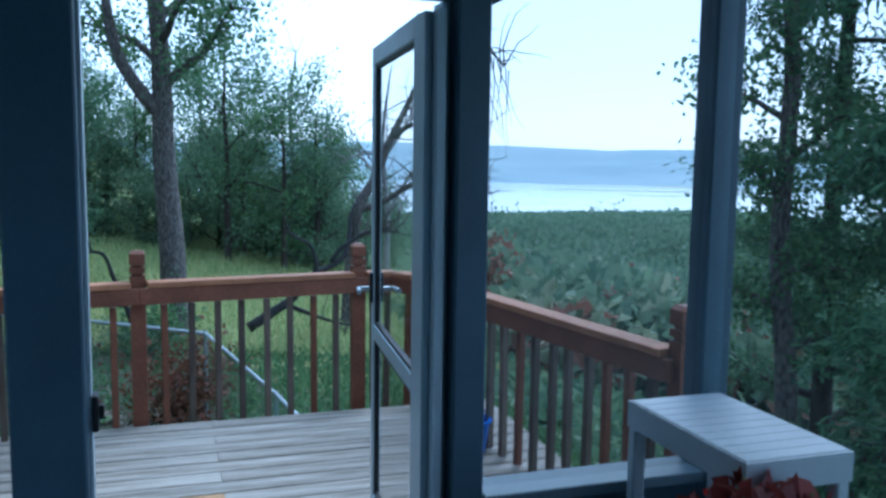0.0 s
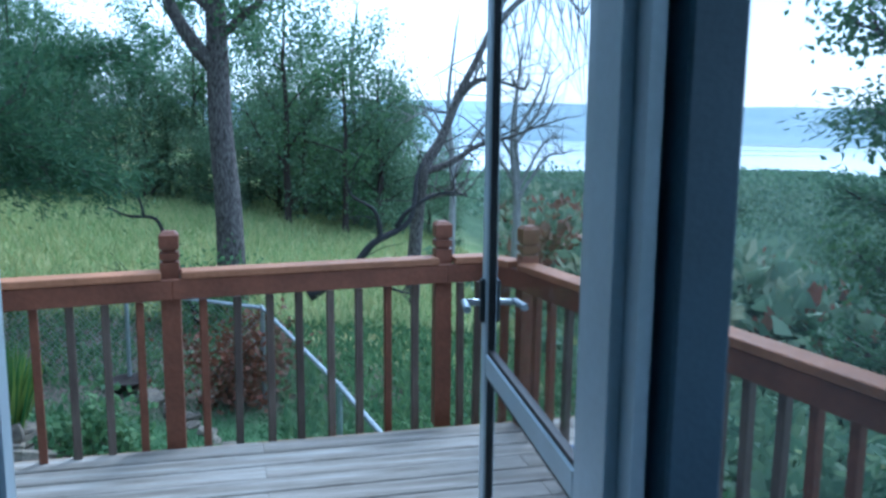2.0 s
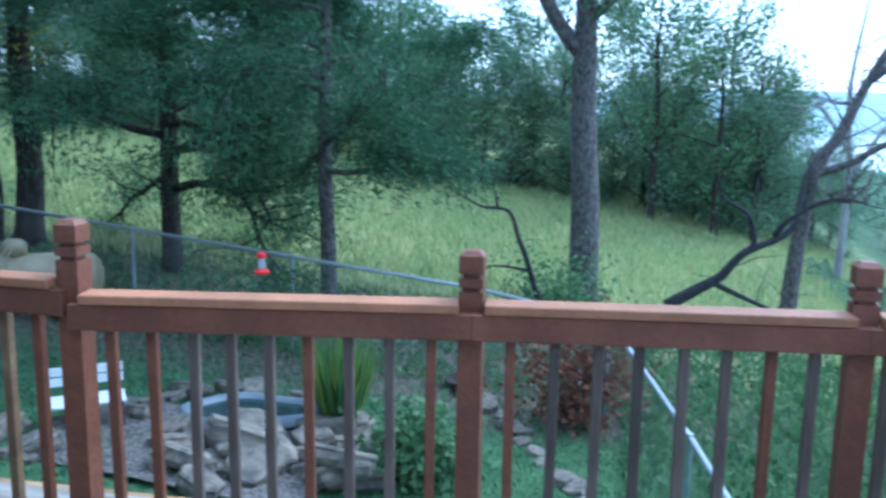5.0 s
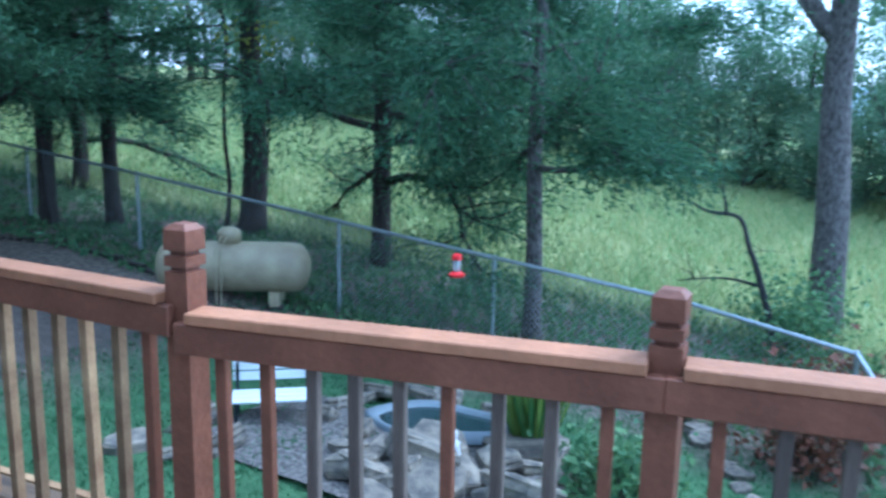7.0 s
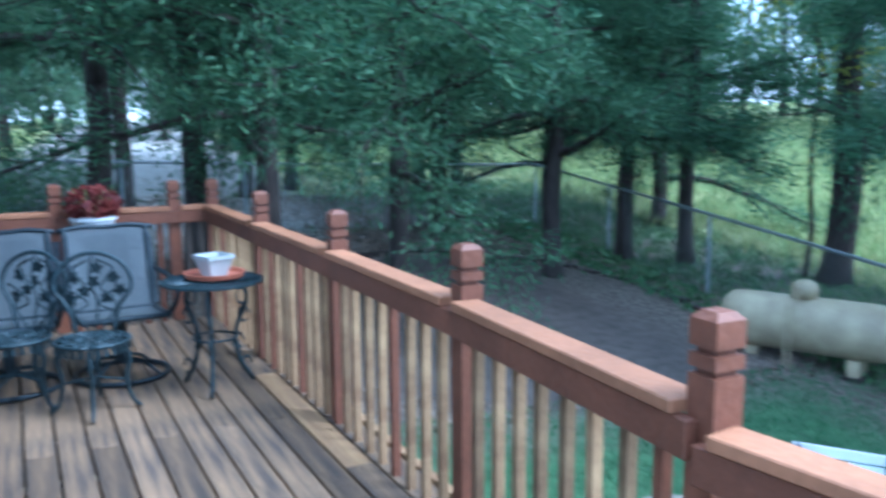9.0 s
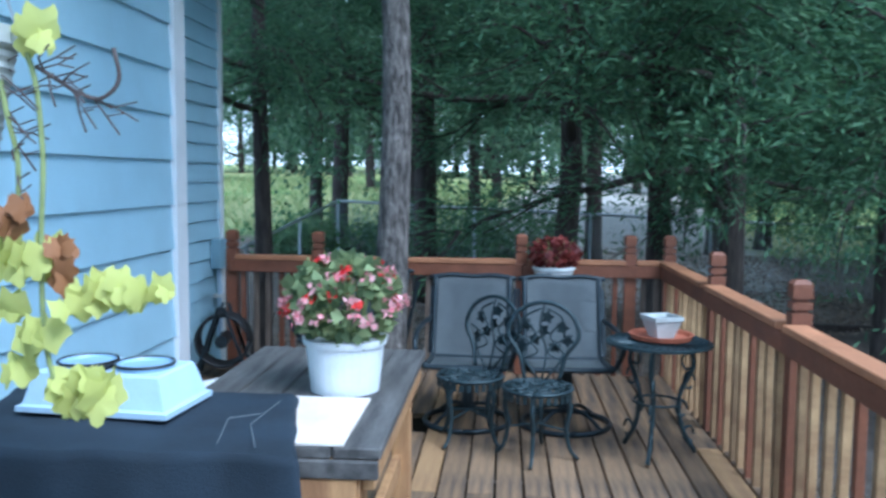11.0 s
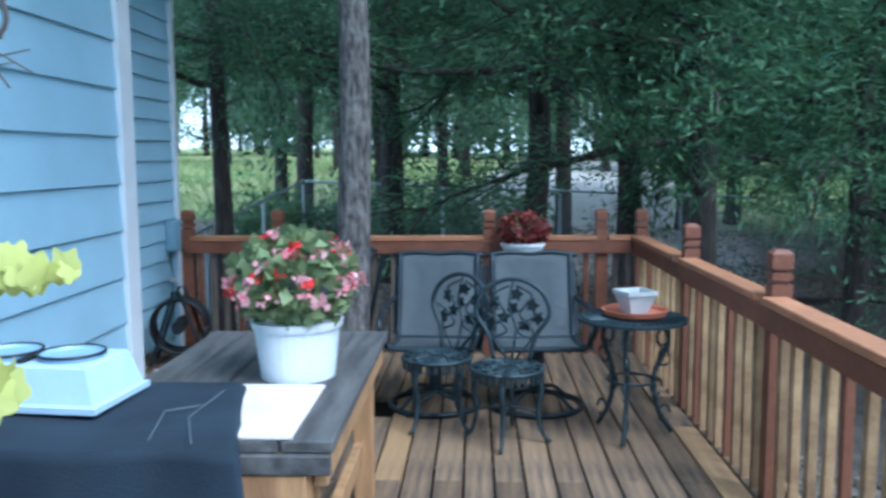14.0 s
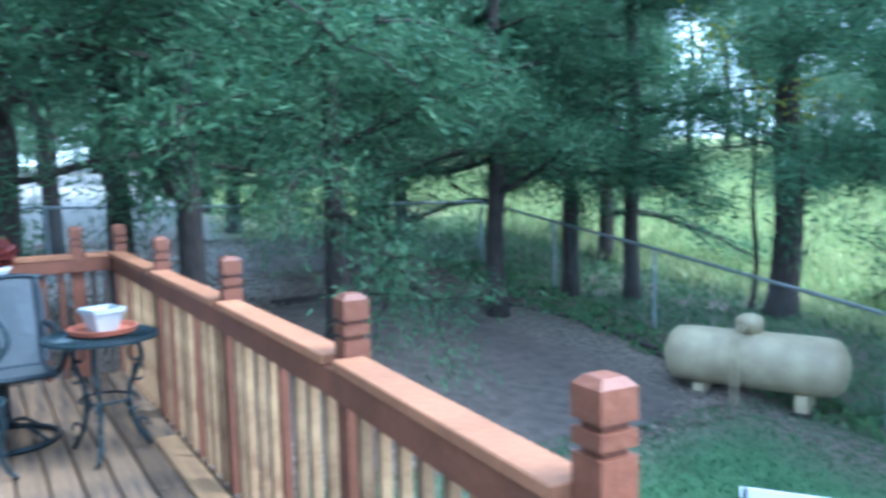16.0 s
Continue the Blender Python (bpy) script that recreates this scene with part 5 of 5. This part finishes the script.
# wood round the meadow: three models, copied
_models = [tree("woodland_tree", -60 - 9 * k, 60, h, 0.2, c, M_DARKBARK, m, 90 + k, lab, bare=b, limbs=11, leaves=5600, leaf_size=0.20, group="trees of the wood", spread=1.5) for k, (h, c, m, b, lab) in enumerate(((10, 3.2, M_LEAF_FAR, 0.08, "leafy green tree at the meadow's edge"), (12, 3.0, M_LEAF_OAK, 0.1, "tall leafy tree at the meadow's edge"), (7, 2.6, M_LEAF_FAR, 0.03, "bushy green tree at the meadow's edge"), (6, 2.4, M_LEAF_RUST, 0.08, "bush turning rusty red on the slope"), (10, 3.0, M_LEAF_FAR, 0.17, "open-crowned tree in the grass beyond the drive")))]
_rng = random.Random(17)


def plant_tree(k, x, y, s):
    t = copy_thing(_models[k], Matrix.Translation((x, y, ground_z(x, y) - 0.15)) @ pose(0, 0, 0, 0, 0, _rng.uniform(0, 360)))
    t.scale = (s, s, s * _rng.uniform(0.85, 1.15))


for _i in range(34):
    plant_tree(_rng.choice((0, 0, 1, 1)), -22 + 26 * _i / 33 + _rng.uniform(-1, 1), 35 - 0.2 * _i + _rng.uniform(-3, 5), _rng.uniform(0.48, 0.66) * (1 - 0.28 * (_i / 33) ** 2))
for _i in range(30):
    plant_tree(2, -20 + 27 * _i / 29 + _rng.uniform(-0.8, 0.8), 31 - 0.13 * _i + _rng.uniform(-1.5, 1.5), _rng.uniform(0.34, 0.5))
for _i in range(14):
    plant_tree(_rng.choice((0, 1, 2)), 3.6 + 0.42 * _i + _rng.uniform(-0.8, 0.8), 29 + _rng.uniform(-2, 6), _rng.uniform(0.28, 0.42))
for _i in range(34):
    plant_tree(_rng.choice((0, 1, 4)), -44 - _rng.uniform(0, 12), -14 + 60 * _i / 33, _rng.uniform(0.8, 1.2))
for _i in range(30):
    plant_tree(4, -26 - _rng.uniform(0, 10), -16 + 62 * _i / 29 + (5 if -1 < -16 + 62 * _i / 29 < 9 else 0), _rng.uniform(0.6, 1.0))
for _i in range(90):
    _d, _a = 18 + 150 * (_i / 90) ** 1.3, radians(_rng.uniform(-5, 62))
    plant_tree(_rng.choice((0, 2, 2, 0, 3)) if _d > 55 else _rng.choice((2, 2, 3)), 8 + _d * math.cos(_a), 3 + _d * math.sin(_a), _rng.uniform(0.40, 0.62))
for _i in range(24):
    plant_tree(2, -40 - _rng.uniform(0, 6), -16 + 60 * _i / 23, _rng.uniform(0.8, 1.15))
for _x, _y in ((-15.5, 4.5), (-17, 7.5), (-18, -1), (-21, 9), (-16, 12), (-20, 2.5), (-24, 6)):
    plant_tree(4, _x, _y - (3 if abs(_y - 5) < 2.5 else 0), 0.8)


for _k, _x, _y, _s in ((1, 4.6, 25, 0.55), (0, 3.0, 25.5, 0.62), (0, 5.8, 26, 0.5)):  # taller trees at the meadow's near corner
    plant_tree(_k, _x, _y, _s)


def stuff_cards(name, n, area, length, width, material, label, seed, upright=1.0, keep=None):
    g = np.random.default_rng(seed)
    x, y = g.uniform(area[0], area[2], n), g.uniform(area[1], area[3], n)
    if keep:
        ok = np.array([keep(a, b) for a, b in zip(x, y)])
        x, y = x[ok], y[ok]
    z = np.array([ground_bumpy(a, b) for a, b in zip(x, y)])
    cen = np.stack([x, y, z + length * 0.35], 1)
    d = g.normal(size=cen.shape) * 0.45 + np.array([0, 0, upright])
    ob = cards(name, cen, d, length, width, material, None, seed)
    return tagged(ob, label, "grass", kind="stuff")


stuff_cards("meadow_grass", 76000, (-26, 14.4, 9, 34), 0.42, 0.035, M_FIELD, "tall pale green and straw meadow grass", 5)
stuff_cards("yard_grass", 42000, (-5.5, 5.0, 6, 12), 0.07, 0.012, M_LAWNBLADE, "short green lawn grass", 6)
stuff_cards("weeds", 9000, (1.9, 7.5, 8, 15), 0.26, 0.05, M_LEAF_OAK, "low green weeds outside the fence", 7, 0.6)
stuff_cards("slope_brush", 16000, (6.5, -2, 34, 24), 0.5, 0.3, M_LEAF_FAR, "tangled green brush down the slope", 14, 0.3)
stuff_cards("far_woods", 40000, (22, 6, 420, 640), 4.0, 3.0, M_LEAF_FAR, "far wooded slopes above the lake", 16, 0.25)


def bush_canopy(name, count, material, label, seed, reach=(14, 130), sizes=(1.0, 2.3), each=170, card=0.55):
    """Rounded crowns of many leaf sprays, scattered down the slope to the lake."""
    g = np.random.default_rng(seed)
    far, ang = reach[0] + (reach[1] - reach[0]) * g.uniform(size=count) ** 1.4, np.radians(g.uniform(8, 76, count))
    bx, by = 6 + far * np.cos(ang), 3 + far * np.sin(ang)
    bz = np.array([ground_z(a, b) for a, b in zip(bx, by)])
    size = g.uniform(*sizes, count) * (1 + far / 160)
    d = g.normal(size=(count, each, 3))
    d /= np.linalg.norm(d, axis=2, keepdims=True)
    d[:, :, 2] = np.abs(d[:, :, 2])
    r = size[:, None, None] * g.uniform(0.6, 1.05, (count, each, 1))
    cen = np.stack([bx, by, bz], 1)[:, None, :] + d * r * np.array([1, 1, 1.15])
    ob = cards(name, cen.reshape(-1, 3), (d + g.normal(size=d.shape) * 0.6).reshape(-1, 3), card, card * 0.68, material, None, seed)
    return tagged(ob, label, "bushes", kind="stuff")


M_SLOPE = leafmat("slope_leaves", (0.22, 0.30, 0.19), (0.09, 0.155, 0.10), 0.4)
bush_canopy("slope_bushes", 520, M_SLOPE, "dense green bushes down the slope to the lake", 41)
bush_canopy("pale_bushes", 150, leafmat("pale_slope_leaves", (0.32, 0.36, 0.24), (0.17, 0.23, 0.14), 0.4), "pale dry bushes scattered down the slope", 42)
bush_canopy("rusty_bushes", 90, leafmat("rusty_slope_leaves", (0.26, 0.13, 0.09), (0.13, 0.09, 0.06), 0.3), "rusty autumn bushes among the green ones", 43)
bush_canopy("far_crowns", 900, M_SLOPE, "rounded crowns of the far woods above the lake", 44, (110, 470), (2.6, 4.6), 70, 2.2)

stuff_cards("rough_grass", 12000, (-34, -12, -16.5, 14), 0.30, 0.05, M_FIELD, "rough grass beyond the drive", 18, keep=lambda a, b: abs(b - 3.4 + 0.12 * a) > 3.2)
stuff_cards("undergrowth", 13000, (-18, 11.2, 2, 15), 0.16, 0.05, M_LEAF_OAK, "low green undergrowth along the fence", 15, 0.7)
stuff_cards("leaf_litter", 30000, (-17, 0, -5.2, 13), 0.06, 0.045, leafmat("fallen_leaves", (0.27, 0.22, 0.17), (0.12, 0.095, 0.075), 0.1), "fallen brown leaves under the cedars", 8, 0.0, keep=lambda a, b: math.hypot(a + 8.3, b - 8.4) > 3.0)


def shrub(at, r, h, n, m, label, seed, size=0.09):
    g = np.random.default_rng(seed)
    z = ground_z(*at)
    root = thing("shrub", (at[0], at[1], z), label, "shrub")
    bm = bmesh.new()
    rng = random.Random(seed)
    tips = []
    for k in range(10):
        p = branch_pts(rng, (0, 0, 0), (rng.uniform(-1, 1), rng.uniform(-1, 1), 1.2 * h / r), h, 0.3, 4)
        tube(bm, p, [0.014, 0.012, 0.009, 0.006, 0.003], 5, False)
        tips += p[1:]
    tagged(part("stems", bm, M_TWIG, root), kind="stuff")
    tp = np.array([tuple(p) for p in tips])
    cen = tp[g.integers(0, len(tp), n)] + g.normal(size=(n, 3)) * r * 0.3
    cen[:, 2] = np.abs(cen[:, 2])
    cards("leaves", cen, g.normal(size=(n, 3)), size, size * 0.7, m, root, seed)
    return root


shrub((0.2, 8.6), 0.6, 0.5, 1500, M_LEAF_OAK, "low green shrub beside the pond", 1)
shrub((1.35, 10.8), 0.7, 0.9, 1600, M_LEAF_RUST, "brown-leaved bush by the fence corner", 2)
shrub((1.0, 14.6), 0.9, 0.8, 1800, M_LEAF_OAK, "small bush at the oak's foot", 3)
for _k in range(7):
    shrub((-13.9 - 0.3 * _k, -0.5 + 0.75 * _k - (0.4 if _k % 2 else 0)), 0.9, 0.7, 1300, M_LEAF_OAK, "green undergrowth by the drive", 20 + _k, 0.11)

# ---- chain-link fence ----
fence = thing("chain_link_fence", (0, 0, 0), "galvanised chain-link fence with a round top rail", "fence")
_line = [(2.55, 4.95), (2.24, 7.5), (1.72, 10.8), (0.1, 11.4), (-4.4, 11.75), (-8.2, 12.1), (-13.3, 12.4), (-13.4, 6.6), (-13.7, 2.7), (-13.9, 0.3), (-7.2, -0.1)]


def link_panel(a, b, h):
    """Crossing wires between two fence posts, as one mesh of thin bars."""
    bm = bmesh.new()
    a, b = Vector((*a, ground_z(*a))), Vector((*b, ground_z(*b)))
    length = (b - a).length
    step = 0.075
    n = int((length + h) / step)
    r = 0.0022
    up = Vector((0, 0, 1))
    side = (b - a).cross(up).normalized()
    for s in (0, 1):
        for k in range(n):
            u0, u1 = k * step - h, k * step
            z0, z1 = 0.0, h
            if u0 < 0:
                z0, u0 = -u0, 0
            if u1 > length:
                z1, u1 = h - (u1 - length), length
            if z1 - z0 < 0.02:
                continue
            if s:
                z0, z1 = h - z0, h - z1
            p, q = a.lerp(b, u0 / length) + up * (z0 + 0.04), a.lerp(b, u1 / length) + up * (z1 + 0.04)
            d = (q - p).normalized()
            w = d.cross(side).normalized() * r
            bm.faces.new([bm.verts.new(v) for v in (p + w, q + w, q - w, p - w)])
    return bm


for _a, _b in zip(_line, _line[1:]):
    _n = max(1, round(math.dist(_a, _b) / 2.6))
    for k in range(_n):
        p = [_a[i] + (_b[i] - _a[i]) * k / _n for i in (0, 1)]
        q = [_a[i] + (_b[i] - _a[i]) * (k + 1) / _n for i in (0, 1)]
        zp, zq = ground_z(*p), ground_z(*q)
        part("fence_post", tubemesh([(*p, zp - 0.1), (*p, zp + 1.23)], 0.026), M_STEEL, fence)
        part("top_rail", tubemesh([(*p, zp + 1.2), (*q, zq + 1.2)], 0.024), M_STEEL, fence)
        part("chain_link", link_panel(p, q, 1.14), M_STEEL, fence)

# ---- tank, pond and garden ornaments ----
_tx, _ty = -5.55, 11.05
tank = thing("propane_tank", (_tx, _ty, ground_z(_tx, _ty)), "cream-painted horizontal propane tank with a domed lid", "tank", turn=25)
tank.scale = (0.92, 0.92, 0.92)
_prof = [(0.02, -1.08), (0.14, -1.065), (0.25, -1.02), (0.33, -0.94), (0.345, -0.82), (0.35, -0.70), (0.35, 0.70), (0.345, 0.82), (0.33, 0.94), (0.25, 1.02), (0.14, 1.065), (0.02, 1.08)]
bm = lathe(_prof, 32)
bmesh.ops.transform(bm, matrix=pose(0, 0, 0.52, 0, 90, 0), verts=bm.verts)
part("tank_body", bm, M_TANK, tank, smooth=True)
bm = lathe([(0.16, 0), (0.165, 0.12), (0.15, 0.17), (0.09, 0.21), (0.01, 0.22)], 24)
bmesh.ops.transform(bm, matrix=pose(-0.05, 0, 0.86), verts=bm.verts)
part("lid", bm, M_TANK, tank, smooth=True)
for _x in (-0.6, 0.6):
    part("foot", boxmesh(_x - 0.07, -0.22, -0.05, _x + 0.07, 0.22, 0.2), M_TANK, tank)
    part("block", boxmesh(_x - 0.12, -0.24, -0.12, _x + 0.12, 0.24, 0.0), M_EDGE, tank)
part("gas_pipe", tubemesh([(-0.12, -0.1, 0.98), (-0.14, -0.42, 0.85), (-0.14, -0.44, -0.05)], 0.012), M_TANK, tank)
part("gas_pipe", tubemesh([(-0.05, -0.1, 0.98), (-0.07, -0.42, 0.85), (-0.07, -0.44, -0.05)], 0.012), M_TANK, tank)

PX, PY = -1.68, 9.15
PZ = ground_z(PX, PY)
pond = thing("garden_pond", (PX, PY, PZ + 0.04), "small grey preformed pond with dark water", "pond", turn=12)
pond.scale = (0.9, 0.9, 0.9)
bm = bmesh.new()
_rings = []
for r, z in ((0.46, -0.02), (0.60, 0.10), (0.66, 0.13), (0.70, 0.12), (0.72, 0.0)):
    _rings.append([bm.verts.new((r * (1.0 + 0.12 * math.cos(2 * t)) * math.cos(t), 0.62 * r * (1 + 0.15 * math.cos(3 * t)) * math.sin(t), z)) for t in [2 * math.pi * k / 36 for k in range(36)]])
for _a, _b in zip(_rings, _rings[1:]):
    for k in range(36):
        bm.faces.new((_a[k], _a[(k + 1) % 36], _b[(k + 1) % 36], _b[k]))
part("liner", bm, M_LINER, pond, smooth=True)
bm = bmesh.new()
bm.faces.new([bm.verts.new((0.59 * (1.0 + 0.12 * math.cos(2 * t)) * math.cos(t), 0.62 * 0.59 * (1 + 0.15 * math.cos(3 * t)) * math.sin(t), 0.075)) for t in [2 * math.pi * k / 36 for k in range(36)]])
part("water", bm, mat("dark_pond_water", (0.03, 0.05, 0.05), 0.05, scale=3, vary=0.2, bump=0.03), pond)


def rock_mesh(seed):
    """A flat ledge stone: an uneven many-sided slab with broken, stepped sides."""
    rng = random.Random(seed)
    bm = bmesh.new()
    n = rng.randrange(6, 10)
    angle = [2 * math.pi * (k + rng.uniform(-0.28, 0.28)) / n for k in range(n)]
    reach = [0.5 * rng.uniform(0.78, 1.15) for _ in angle]
    tilt = (rng.uniform(-0.08, 0.08), rng.uniform(-0.08, 0.08))
    rings = []
    for f, z in ((0.86, -0.24), (1.0, -0.1), (0.97, 0.06), (1.02, 0.14), (0.93, 0.22)):
        rings.append([bm.verts.new((f * r * rng.uniform(0.95, 1.05) * math.cos(a), f * r * rng.uniform(0.95, 1.05) * math.sin(a), z + tilt[0] * math.cos(a) + tilt[1] * math.sin(a) + rng.uniform(-0.02, 0.02))) for a, r in zip(angle, reach)])
    for a, b in zip(rings, rings[1:]):
        for k in range(n):
            bm.faces.new((a[k], a[(k + 1) % n], b[(k + 1) % n], b[k]))
    top = bm.verts.new((0, 0, 0.235))
    for k in range(n):
        bm.faces.new((rings[-1][k], rings[-1][(k + 1) % n], top))
    bm.faces.new(rings[0][::-1])
    me = bpy.data.meshes.new("rock")
    bm.to_mesh(me)
    bm.free()
    me.materials.append(M_ROCK)
    return me


_rocks = [rock_mesh(k) for k in range(9)]
_rng = random.Random(3)


def rock(x, y, size, dz=0.0):
    ob = new("stone", _rocks[_rng.randrange(9)])
    ob.matrix_basis = Matrix.Translation((x, y, ground_z(x, y) + 0.10 * size + dz)) @ pose(0, 0, 0, _rng.uniform(-22, 22), _rng.uniform(-22, 22), _rng.uniform(0, 360)) @ Matrix.Diagonal((size, size * _rng.uniform(0.6, 0.95), size * _rng.uniform(0.5, 0.8), 1))
    return tagged(ob, "flat tan fieldstone laid around the pond", "stone", "stones round the pond")


for _i in range(17):
    _a = 2 * math.pi * _i / 17
    rock(PX + 0.05 + 1.05 * math.cos(_a) + _rng.uniform(-0.1, 0.1), PY + 0.72 * math.sin(_a) + _rng.uniform(-0.08, 0.08), _rng.uniform(0.3, 0.5))
for _i in range(17):  # tumbled heap in front of the water
    rock(-0.95 + _rng.uniform(-0.5, 0.75), 8.55 + _rng.uniform(-0.65, 0.6), _rng.uniform(0.36, 0.75), _rng.uniform(0, 0.22))
for _i in range(9):
    rock(-1.9 + _rng.uniform(-0.45, 0.6), 8.0 + _rng.uniform(-0.55, 0.4), _rng.uniform(0.3, 0.55), _rng.uniform(0, 0.08))
for _i in range(9):
    rock(-3.2 + _rng.uniform(-0.4, 0.6), 7.5 + _rng.uniform(-0.6, 0.6), _rng.uniform(0.25, 0.45))
gb = tagged(grid_mesh("gravel_bed", [-3.2 + 0.2 * i for i in range(14)], [7.5 + 0.2 * i for i in range(9)], lambda x, y: ground_z(x, y) + 0.05 + 0.02 * noise.noise((x * 3, y * 3, 1)), mat("grey_gravel", (0.20, 0.18, 0.16), 0.95, scale=25, vary=0.5, second=(0.06, 0.055, 0.05), bump=0.8)), "grey gravel bed beside the pond", "gravel", kind="stuff")
for _i in range(16):
    rock(0.35 + 0.12 * _i + _rng.uniform(-0.06, 0.06), 10.9 - 0.22 * _i + _rng.uniform(-0.08, 0.08), _rng.uniform(0.2, 0.32))

_sx, _sy = -1.2, 8.4
bm = lathe([(0.10, 0), (0.11, 0.03), (0.085, 0.06), (0.09, 0.16), (0.105, 0.26), (0.075, 0.38), (0.085, 0.44), (0.04, 0.48), (0.055, 0.53), (0.058, 0.57), (0.03, 0.61), (0.008, 0.62)], 20, sx=1.0, sy=0.8)
st_ = tagged(obj("garden_statue", bm, M_STATUE, smooth=True), "small white garden statue standing by the pond", "statue")
st_.scale = (0.7, 0.7, 0.62)
st_.location = (_sx, _sy, ground_z(_sx, _sy) + 0.05)

bn = thing("garden_bench", (-2.95, 8.35, ground_z(-2.95, 8.35)), "small white garden bench near the pond", "bench", turn=35)
bn.scale = (1.0, 1.0, 0.8)
for _k in range(3):
    part("seat_slat", boxmesh(-0.35, -0.16 + 0.11 * _k, 0.30, 0.35, -0.06 + 0.11 * _k, 0.325, bevel=0.004), M_PLASTIC, bn)
for _k in range(2):
    part("back_slat", boxmesh(-0.35, 0.19, 0.42 + 0.12 * _k, 0.35, 0.21, 0.52 + 0.12 * _k, bevel=0.004), M_PLASTIC, bn)
for _x in (-0.31, 0.31):
    part("side_frame", tubemesh([(_x, -0.15, -0.02), (_x, -0.15, 0.30), (_x, 0.17, 0.30), (_x, 0.20, 0.64)], 0.016), M_BLACKFRAME, bn)
    part("leg", tubemesh([(_x, 0.16, -0.02), (_x, 0.16, 0.30)], 0.016), M_BLACKFRAME, bn)

g_ = np.random.default_rng(9)
reed = thing("reed_clump", (-0.82, 9.25, ground_z(-0.82, 9.25)), "tall yellow-green ornamental grass clump", "plant")
_n = 260
_a, _r = g_.uniform(0, 6.28, _n), g_.uniform(0, 0.16, _n)
_d = np.stack([np.cos(_a) * 0.45 * g_.uniform(0, 1, _n), np.sin(_a) * 0.45 * g_.uniform(0, 1, _n), np.ones(_n)], 1)
cards("blade_tuft", np.stack([_r * np.cos(_a), _r * np.sin(_a), np.full(_n, 0.0)], 1) + _d * 0.45, _d, 0.95, 0.035, M_REED, reed, 9)

fe = thing("hummingbird_feeder", (-1.74, 9.6, -0.06), "red and clear plastic hummingbird feeder on a wire", "bird feeder")
fe.scale = (0.82, 0.82, 0.9)
part("base", lathe([(0.02, -0.12), (0.09, -0.115), (0.10, -0.09), (0.06, -0.075), (0.045, -0.06)], 20), M_RED, fe)
part("bottle", lathe([(0.045, -0.06), (0.05, -0.05), (0.05, 0.05), (0.045, 0.06)], 20), M_CLEAR, fe)
part("cap", lathe([(0.055, 0.06), (0.06, 0.07), (0.055, 0.11), (0.01, 0.13)], 20), M_RED, fe)
part("wire", tubemesh([(0, 0, 0.13), (0.02, 0.3, 1.2), (0.0, 2.2, 3.3)], 0.0012, 5), M_TWIG, fe)

bw = tagged(obj("bird_bath_bowl", lathe([(0.08, 0), (0.10, 0.02), (0.22, 0.10), (0.25, 0.12), (0.23, 0.12), (0.10, 0.05), (0.01, 0.045)], 26), M_EDGE), "shallow grey bowl lying on the lawn", "bowl")
bw.location = (0.12, 11.2, ground_z(0.12, 11.2) + 0.02)
ed = thing("garden_edging", (0, 0, 0), "dark timber edging round the dirt bed", "edging")
_pts = [(-8.3 + 3.2 * math.cos(t), 8.4 + 3.1 * math.sin(t)) for t in [math.pi * (0.25 + 0.85 * k / 16) for k in range(17)]]
for _a, _b in zip(_pts, _pts[1:]):
    _m = Matrix.Translation((*_a, ground_z(*_a))) @ pose(0, 0, 0, 0, 0, math.degrees(math.atan2(_b[1] - _a[1], _b[0] - _a[0])))
    part("timber", boxmesh(0, -0.05, -0.1, math.dist(_a, _b) - 0.01, 0.05, 0.07, _m, 0.01), M_EDGE, ed)
